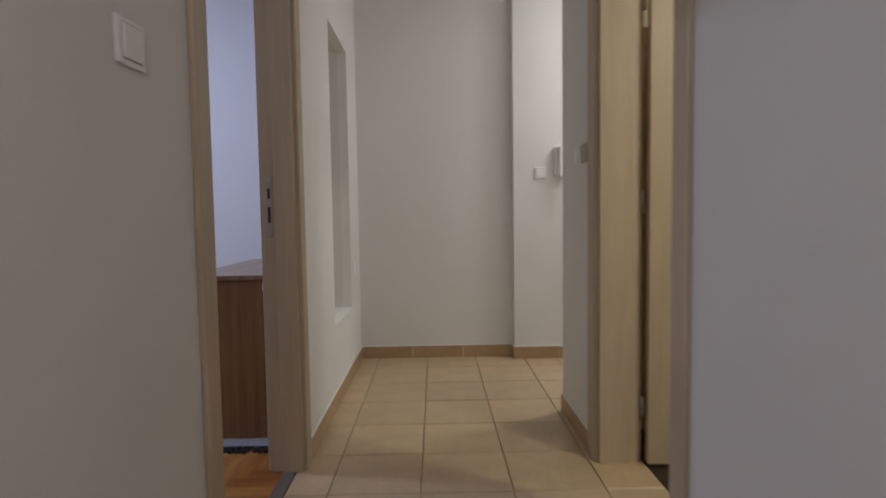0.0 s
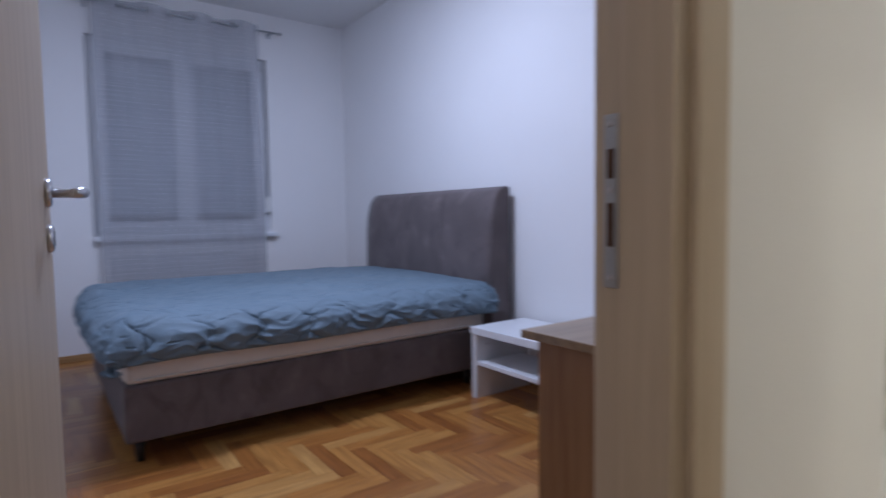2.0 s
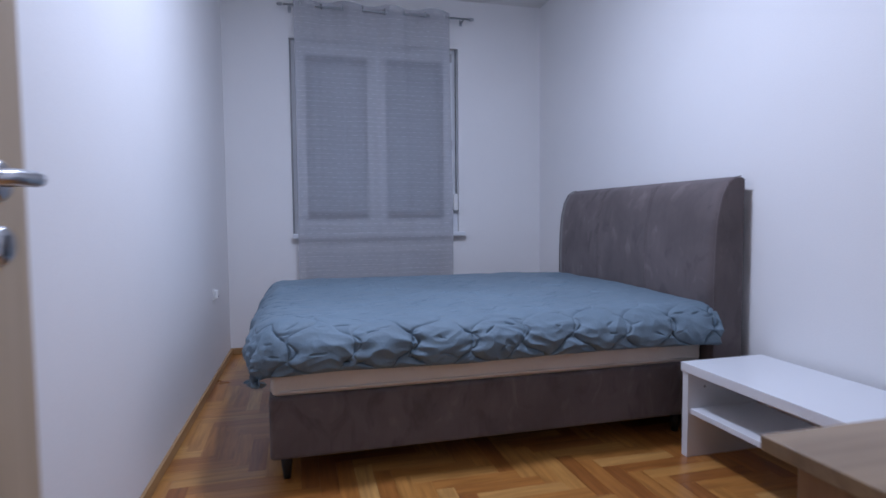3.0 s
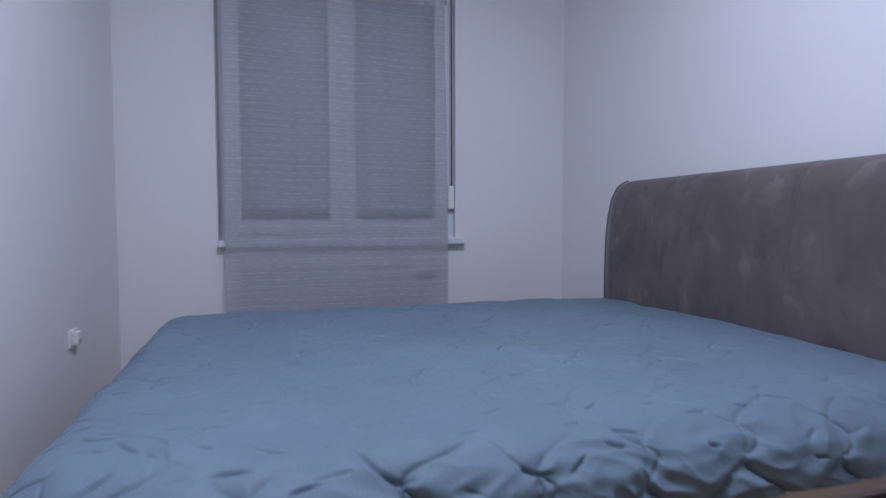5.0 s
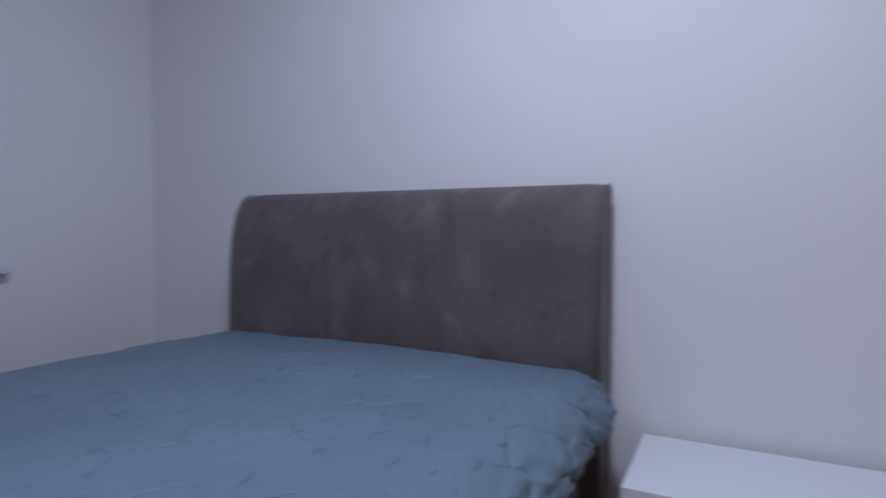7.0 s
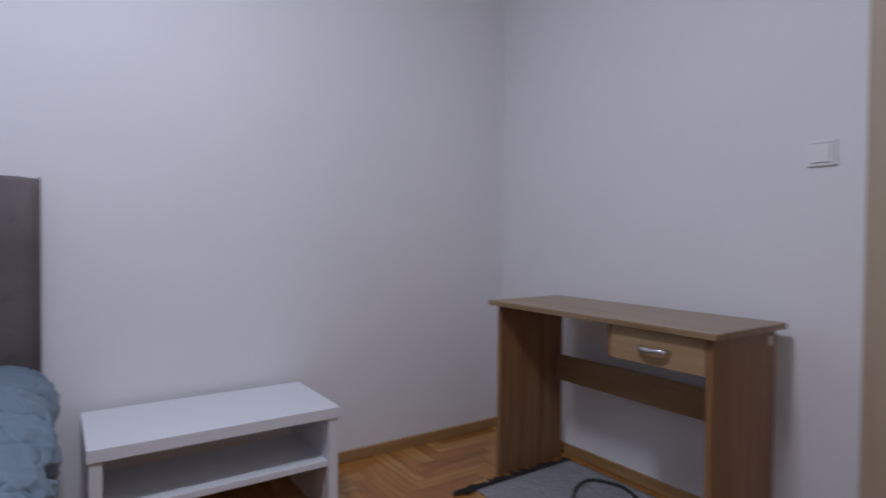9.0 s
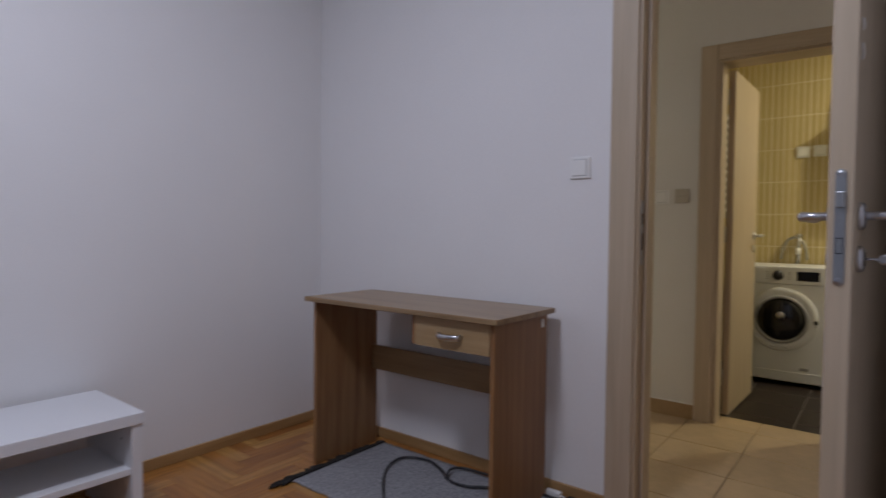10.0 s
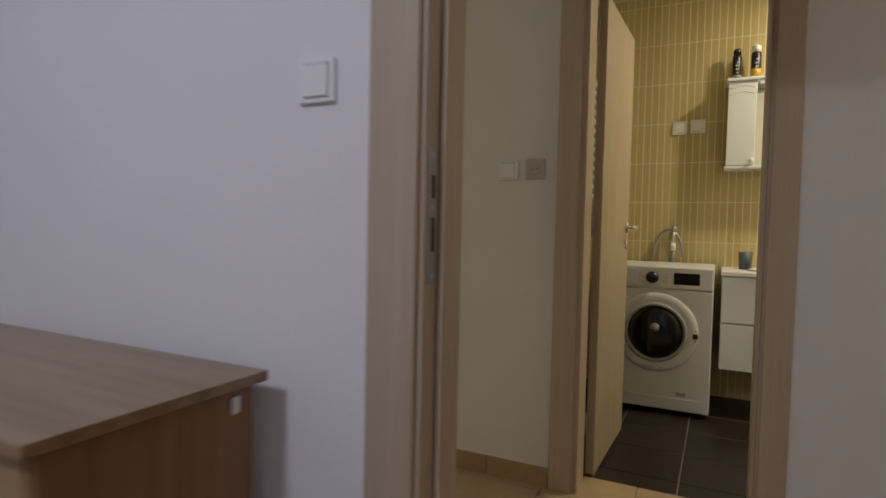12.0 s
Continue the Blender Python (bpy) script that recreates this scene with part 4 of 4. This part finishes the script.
# ---- bathroom ----
def washer():
    ob = thing("washing_machine", "white front-loading washing machine with a dark round door", "washing machine")
    x0, x1, y0, y1, h = 2.36, 2.86, 2.157, 2.735, 0.828
    part("body", soft_box(x0, y0, 0.03, x1, y1, h - 0.125, 0.006), WHITE, ob)
    part("control_panel", soft_box(x0 - 0.006, y0, h - 0.124, x1, y1, h, 0.008), WHITE, ob)
    part("drawer_front", soft_box(x0 - 0.010, y1 - 0.19, h - 0.108, x0 - 0.0055, y1 - 0.012, h - 0.016, 0.002), WHITE, ob)
    part("kick", soft_box(x0 - 0.003, y0 + 0.004, 0.034, x0 + 0.003, y1 - 0.004, 0.10, 0.002), WHITE, ob)
    c = pose(x0, 2.443, 0.460, 0, -90, 0)
    part("door_surround", lathe(bmesh.new(), ((0.222, 0.0), (0.222, 0.004), (0.214, 0.010), (0.196, 0.013), (0.165, 0.012), (0.160, 0.0)), c, 56), WHITE, ob, "", True)
    rim = part("door_ring", lathe(bmesh.new(), ((0.167, 0.0), (0.166, 0.020), (0.159, 0.027), (0.148, 0.024), (0.146, 0.006)), c, 56), GREYBOX, ob, "dark grey door ring", True)
    part("door_glass", lathe(bmesh.new(), ((0.147, 0.006), (0.145, 0.018), (0.115, 0.028), (0.070, 0.036), (0.001, 0.039)), c, 56), SMOKED, rim, "black smoked glass", True)
    part("door_badge", lathe(bmesh.new(), ((0.026, 0.0385), (0.024, 0.0405), (0.001, 0.041)), pose(x0, 2.443, 0.490, 0, -90, 0), 24), CHROME, rim)
    part("door_grip", soft_box(x0 - 0.017, 2.224, 0.440, x0 - 0.004, 2.250, 0.468, 0.003), DARK, ob)
    for z0 in (0.425, 0.480):
        part("print", boxes((x0 - 0.0128, 2.232, z0, x0 - 0.0118, 2.242, z0 + 0.006)), GREYBOX, ob)
    part("dial", lathe(bmesh.new(), ((0.034, 0), (0.032, 0.008), (0.026, 0.010), (0.025, 0.024), (0.022, 0.026)), pose(x0 - 0.006, 2.468, h - 0.063, 0, -90, 0), 32), DARK, ob, "black programme dial", True)
    part("display", soft_box(x0 - 0.009, 2.225, h - 0.096, x0 - 0.0055, 2.355, h - 0.032, 0.002), SMOKED, ob, "dark display window")
    for k in range(5):
        part("print", boxes((x0 - 0.0068, 2.52, h - 0.042 - k * 0.012, x0 - 0.0058, 2.598 + 0.004 * (k % 3), h - 0.039 - k * 0.012)), GREYBOX, ob)
        part("print", boxes((x0 - 0.0068, 2.385, h - 0.042 - k * 0.012, x0 - 0.0058, 2.41 + 0.003 * (k % 2), h - 0.039 - k * 0.012)), GREYBOX, ob)
    for a, b in ((2.44, 2.50), (2.40, 2.43)):
        part("print", boxes((x0 - 0.0128, a, 0.262, x0 - 0.0118, b, 0.274)), GREYBOX, ob)
    part("label_mark", soft_box(x0 - 0.0015, 2.275, 0.115, x0 + 0.001, 2.325, 0.135, 0.0004), GREYBOX, ob)
    for x in (x0 + 0.06, x1 - 0.06):
        for y in (y0 + 0.05, y1 - 0.05):
            part("foot", lathe(bmesh.new(), ((0.02, 0.0), (0.016, 0.031)), pose(x, y, 0), 12), RUBBER, ob)
    return ob


washer()
tap = thing("wall_tap", "chrome washing machine tap with a grey hose", "tap")
part("tap_body", tube(bmesh.new(), [(BX1 + 0.004, 2.40, 1.02), (BX1 - 0.05, 2.40, 1.02), (BX1 - 0.06, 2.40, 1.0), (BX1 - 0.06, 2.40, 0.93)], 0.012, 10), CHROME, tap)
part("tap_knob", lathe(bmesh.new(), ((0.012, 0), (0.02, 0.008), (0.018, 0.025)), pose(BX1 - 0.05, 2.40, 1.03), 14), CHROME, tap)
part("nut", lathe(bmesh.new(), ((0.017, 0), (0.017, 0.05)), pose(BX1 - 0.06, 2.40, 0.90), 6), PLASTIC, tap)
hose = [(BX1 - 0.06, 2.40, 0.90), (BX1 - 0.06, 2.40, 0.86), (BX1 - 0.035, 2.41, 0.83)]
part("hose", tube(bmesh.new(), hose, 0.012, 8), GREYBOX, tap)
loop = [(BX1 - 0.03, 2.40 + 0.085 * math.cos(a) + 0.03, 0.86 + 0.17 * math.sin(a)) for a in (math.pi * k / 20 for k in range(21))]
part("hose", tube(bmesh.new(), loop, 0.009, 8), STEEL, tap, "bent metal hose")

rocker("bathroom_socket", "pale square socket with a lid on the yellow tiles", "socket", (BX1 - 0.002, 2.39, 1.677), 90, 0.085, False)
rocker("bathroom_socket", "pale square socket with a lid on the yellow tiles", "socket", (BX1 - 0.002, 2.287, 1.680), 90, 0.085, False)


def vanity():
    ob = thing("vanity_cabinet", "white wall-hung vanity with two drawers", "cabinet")
    x0, x1, y0, y1 = 2.47, BX1 - 0.002, 1.52, 2.118
    part("body", soft_box(x0 + 0.02, y0, 0.265, x1, y1, 0.785, 0.003), WHITE, ob)
    for z0, z1 in ((0.268, 0.518), (0.527, 0.782)):
        d = part("drawer", soft_box(x0, y0 + 0.003, z0, x0 + 0.0195, y1 - 0.003, z1, 0.003), WHITE, ob)
    part("handle", soft_box(x0 - 0.012, 1.80, 0.50, x0, 1.95, 0.535, 0.003), CHROME, ob)
    return ob


vanity()
basin = thing("wash_basin", "white ceramic basin on the vanity", "basin")
part("rim", soft_box(2.455, 1.51, 0.786, BX1 - 0.002, 2.125, 0.812, 0.006), PLASTIC, basin)
part("bowl", lathe(bmesh.new(), ((0.19, 0.0), (0.2, 0.006), (0.17, 0.009), (0.15, 0.002)), pose(2.68, 1.80, 0.812), 32), PLASTIC, basin, "", True)
cup = thing("cup", "dark grey plastic cup on the basin edge", "cup", (2.72, 2.0, 0.812))
part("cup_wall", lathe(bmesh.new(), ((0.032, 0), (0.038, 0.10), (0.034, 0.10), (0.03, 0.006)), pose(0, 0, 0), 24), paint("grey_cup", (0.10, 0.105, 0.12), 0.45, 0.06), cup, "", True)


def mirror_cabinet():
    ob = thing("mirror_cabinet", "white bathroom mirror cabinet with an arched panel door", "cabinet")
    x0, x1 = BX1 - 0.155, BX1 - 0.002
    y0, y1, z0, z1 = 1.50, 2.135, 1.395, 1.925
    part("body", soft_box(x0 + 0.02, y1 - 0.155, z0 + 0.02, x1, y1 - 0.012, z1 - 0.02, 0.003), WHITE, ob)
    part("top_board", soft_box(x0 - 0.012, y0, z1 - 0.02, x1, y1, z1, 0.006), WHITE, ob)
    part("top_lip", soft_box(x0 - 0.004, y0, z1 - 0.045, x0 + 0.012, y1 - 0.17, z1 - 0.0205, 0.003), WHITE, ob)
    part("bottom_board", soft_box(x0, y0, z0, x1, y1, z0 + 0.02, 0.005), WHITE, ob)
    d = part("door", soft_box(x0 + 0.002, y1 - 0.158, z0 + 0.022, x0 + 0.0195, y1 - 0.010, z1 - 0.022, 0.003), WHITE, ob)
    for dz in (0.0, 0.035):
        arc = [(x0 + 0.0015, y1 - 0.148 + 0.128 * a, z1 - 0.075 - dz + 0.03 * math.sin(math.pi * (0.15 + 0.7 * a))) for a in (k / 12 for k in range(13))]
        part("arch_moulding", tube(bmesh.new(), arc, 0.0022, 6), WHITE, d)
    part("knob", lathe(bmesh.new(), ((0.006, 0), (0.006, 0.012), (0.013, 0.018), (0.012, 0.026), (0.005, 0.029)), pose(x0 + 0.002, y1 - 0.142, z0 + 0.05, 0, -90, 0), 16), PLASTIC, d, "small white knob", True)
    part("mirror_glass", boxes((x1 - 0.03, y0 + 0.02, z0 + 0.021, x1 - 0.024, y1 - 0.16, z1 - 0.021)), MIRROR, ob)
    return ob


mirror_cabinet()


def can(label, x, y, h, r, band):
    ob = thing("spray_can", label, "spray can", (x, y, 1.9255), group="cans on the mirror cabinet")
    part("can_body", lathe(bmesh.new(), ((r * 0.95, 0), (r, 0.004), (r, h * 0.74), (r * 0.82, h * 0.80)), pose(0, 0, 0), 24), DARK, ob, "", True)
    part("cap", lathe(bmesh.new(), ((r * 0.86, h * 0.80), (r * 0.86, h * 0.97), (r * 0.7, h)), pose(0, 0, 0), 24), band[1], ob, "", True)
    part("printed_band", lathe(bmesh.new(), ((r * 1.01, h * band[2]), (r * 1.01, h * band[3])), pose(0, 0, 0), 24), band[0], ob)
    for k in range(4):
        part("print", boxes((-r * 1.03, -r * 0.35, h * (0.22 + k * 0.11), -r * 0.9, r * (0.05 + 0.12 * (k % 3)), h * (0.25 + k * 0.11))), PLASTIC, ob)
    return ob


can("black spray can standing on the mirror cabinet", BX1 - 0.075, 2.085, 0.185, 0.025, (GREYBOX, DARK, 0.1, 0.16))
can("black and yellow spray can with a pale cap", BX1 - 0.08, 1.985, 0.195, 0.027, (ORANGE, PLASTIC, 0.05, 0.3))

tw = thing("towel_rail", "white ladder towel radiator behind the bathroom door", "towel rail")
for x in (2.42, 2.85):
    part("upright", tube(bmesh.new(), [(x, 2.905, 1.18), (x, 2.905, 2.02)], 0.014, 8), PVC, tw)
    for z in (1.25, 1.95):
        part("bracket", tube(bmesh.new(), [(x, 2.905, z), (x, 2.952, z)], 0.008, 8), PVC, tw)
for k in range(13):
    part("bar", tube(bmesh.new(), [(2.42, 2.893, 1.24 + k * 0.06), (2.85, 2.893, 1.24 + k * 0.06)], 0.013, 8), PVC, tw)


# ---- tiles and planks ----
def tile_mesh(name, w, d, h, mat, chamfer=0.002):
    bm = bmesh.new()
    low = [bm.verts.new((x * w / 2, y * d / 2, 0)) for x, y in ((-1, -1), (1, -1), (1, 1), (-1, 1))]
    mid = [bm.verts.new((x * w / 2, y * d / 2, h - chamfer)) for x, y in ((-1, -1), (1, -1), (1, 1), (-1, 1))]
    top = [bm.verts.new((x * (w / 2 - chamfer), y * (d / 2 - chamfer), h)) for x, y in ((-1, -1), (1, -1), (1, 1), (-1, 1))]
    for a, b in ((low, mid), (mid, top)):
        for k in range(4):
            bm.faces.new((a[k], a[(k + 1) % 4], b[(k + 1) % 4], b[k]))
    bm.faces.new(top)
    uv = bm.loops.layers.uv.new("UVMap")
    for f in bm.faces:
        for l in f.loops:
            l[uv].uv = (l.vert.co.x, l.vert.co.y)
    return mesh_of(name, bm, mat)


def piece(name, me, parent, m):
    ob = new(name, me)
    ob.parent = parent
    ob.matrix_basis = m
    return ob


def tile_floor(parent, x0, x1, y0, y1, ox, oy, pitch, joint, thick, mat, z):
    cache = {}
    i0, i1 = math.floor((x0 - ox) / pitch), math.ceil((x1 - ox) / pitch)
    j0, j1 = math.floor((y0 - oy) / pitch), math.ceil((y1 - oy) / pitch)
    for i in range(i0, i1):
        for j in range(j0, j1):
            a0, a1 = max(x0, ox + i * pitch + joint / 2), min(x1, ox + (i + 1) * pitch - joint / 2)
            b0, b1 = max(y0, oy + j * pitch + joint / 2), min(y1, oy + (j + 1) * pitch - joint / 2)
            if a1 - a0 < 0.012 or b1 - b0 < 0.012:
                continue
            key = (round(a1 - a0, 4), round(b1 - b0, 4))
            if key not in cache:
                cache[key] = tile_mesh("tile", *key, thick, mat)
            piece("tile", cache[key], parent, pose((a0 + a1) / 2, (b0 + b1) / 2, z))


TP = 0.338
tile_floor(floor_hall, -0.15, BX0 + 0.019, -1.5, D0 - 0.05, 0.468, 3.07, TP, 0.005, 0.007, TILE, -0.0065)
tile_floor(floor_hall, -0.027, BX0 + 0.019, D0 - 0.05, 4.35, 0.468, 3.07, TP, 0.005, 0.007, TILE, -0.0065)
tile_floor(floor_hall, BX0 + 0.021, 3.0, RT, 4.271, 0.468, 3.07, TP, 0.005, 0.007, TILE, -0.0065)
tile_floor(floor_bath, BX0 + 0.021, BX1, BYS, BYN, 1.481, 2.25, 0.322, 0.005, 0.007, BROWN, -0.0065)


def skirting(name, x0, y0, x1, y1, out):
    """A row of skirting tiles along a hall wall; out: the way off the wall."""
    length = math.hypot(x1 - x0, y1 - y0)
    ob = thing(name, "beige ceramic skirting tiles along the hall wall", "skirting", (x0, y0, 0), kind="structure", turn=math.degrees(math.atan2(y1 - y0, x1 - x0)))
    n = max(1, round(length / TP))
    w = length / n
    bm = bmesh.new()
    box(bm, -w / 2 + 0.002, 0.0005, 0.001, w / 2 - 0.002, 0.0085, 0.084)
    me = mesh_of("skirting_tile", bm, SKIRT)
    for k in range(n):
        piece("skirting_tile", me, ob, pose((k + 0.5) * w, 0, 0))
    part("caulk", boxes((0.001, 0.0005, 0.0842, length - 0.001, 0.007, 0.0895)), PLASTIC, ob, "white sealing line")
    return ob


skirting("baseboard_hall_1", off_left(D0 - 0.066), D0 - 0.066, off_left(0.6), 0.6, 1)
skirting("baseboard_hall_9", off_left(0.6), 0.6, off_left(0.6), -1.5, 1)
skirting("baseboard_hall_2", 0, 4.35, 0, D1 + 0.066, 1)
skirting("baseboard_hall_3", 1.076, 4.35, 0.009, 4.35, 1)
skirting("baseboard_hall_4", 1.076, 4.271, 1.076, 4.341, 1)
skirting("baseboard_hall_5", 3.0, 4.271, 1.067, 4.271, 1)
skirting("baseboard_hall_6", HX, B1 + 0.074, HX, RT + 0.009, 1)
skirting("baseboard_hall_7", HX + off_right(0.6), 0.6, HX + off_right(B0 - 0.074), B0 - 0.074, 1)
skirting("baseboard_hall_10", HX + off_right(0.6), -1.5, HX + off_right(0.6), 0.6, 1)
skirting("baseboard_hall_8", HX, RT, 3.0, RT, 1)

# bathroom wall tiles: each one six narrow strips between pale lines
wt = thing("bathroom_tiling", "yellow glazed strip tiles with pale joints on the bathroom wall", "wall tiles", kind="structure")
PS, PH = 0.0418, 0.25
PW = PS * 6


def strip_tiles(along_x):
    bm = bmesh.new()
    for k in range(6):
        c = (k - 2.5) * PS
        e = 0.0034 if k in (0, 5) else 0.0026
        lo, hi = c - PS / 2 + (e if k == 0 else 0.0026), c + PS / 2 - (e if k == 5 else 0.0026)
        if along_x:
            box(bm, lo, -0.0008, 0.0022, hi, 0.0008, PH - 0.0022)
        else:
            box(bm, -0.0008, lo, 0.0022, 0.0008, hi, PH - 0.0022)
    return mesh_of("wall_tile", bm, YELLOW)


tile_me, side_me = strip_tiles(False), strip_tiles(True)
for j in range(11):
    for i in range(9):
        piece("wall_tile", tile_me, wt, pose(BX1 + 0.0006, 2.605 + 0.2508 + 0.1254 - PW * i, j * PH - 0.043))
    for i in range(6):
        piece("wall_tile", side_me, wt, pose(BX1 - PW * (i + 0.5), BYN - 0.0002, j * PH - 0.043))


# herringbone parquet
PWID, PLEN = 0.07, 0.35
GAP = 0.0004
plank_me = tile_mesh("plank", PLEN - GAP, PWID - GAP, 0.012, PLANK, 0.0006)
rest = bmesh.new()
rest_uv = rest.loops.layers.uv.new("UVMap")
count = 0


def south_of(x):
    return YS + (YS2 - YS) * (x - XW) / (XE - XW)


def plank_at(x0, y0, along_x):
    global count
    w, d = (PLEN, PWID) if along_x else (PWID, PLEN)
    x0, y0 = x0 - 2.167, y0 + 2.676
    x1, y1 = x0 + w - GAP, y0 + d - GAP
    a0, a1 = max(x0, XW), min(x1, XE + 0.05)
    b0, b1 = max(y0, south_of(x1) - 0.02), min(y1, YN)
    if a1 - a0 < 0.004 or b1 - b0 < 0.004:
        return
    cx, cy = (x0 + x1) / 2, (y0 + y1) / 2
    whole = a0 == x0 and a1 == x1 and b0 == y0 and b1 == y1
    seen = cx > -2.5 and not (cx < -2.3 and cy > 2.4)
    if whole and seen and count < 300:
        ob = new("plank", plank_me)
        ob.parent = floor_bed
        ob.matrix_basis = pose(cx, cy, -0.0118, 0, 0, 0 if along_x else 90)
        count += 1
        return
    f = rest.faces.new([rest.verts.new((x, y, 0.0002)) for x, y in ((a0, b0), (a1, b0), (a1, b1), (a0, b1))])
    for l, (x, y) in zip(f.loops, ((a0, b0), (a1, b0), (a1, b1), (a0, b1))):
        l[rest_uv].uv = (x, y) if along_x else (y, x)


for i in range(-60, 60):
    for j in range(-10, 10):
        ox, oy = i * PWID + j * PLEN, i * PWID - j * PLEN
        plank_at(ox, oy, True)
        plank_at(ox, oy + PWID, False)
rest_ob = new("parquet", mesh_of("parquet_rest", rest, PLANKS))
rest_ob.parent = floor_bed
tagged(rest_ob, "varnished oak parquet", kind="stuff")
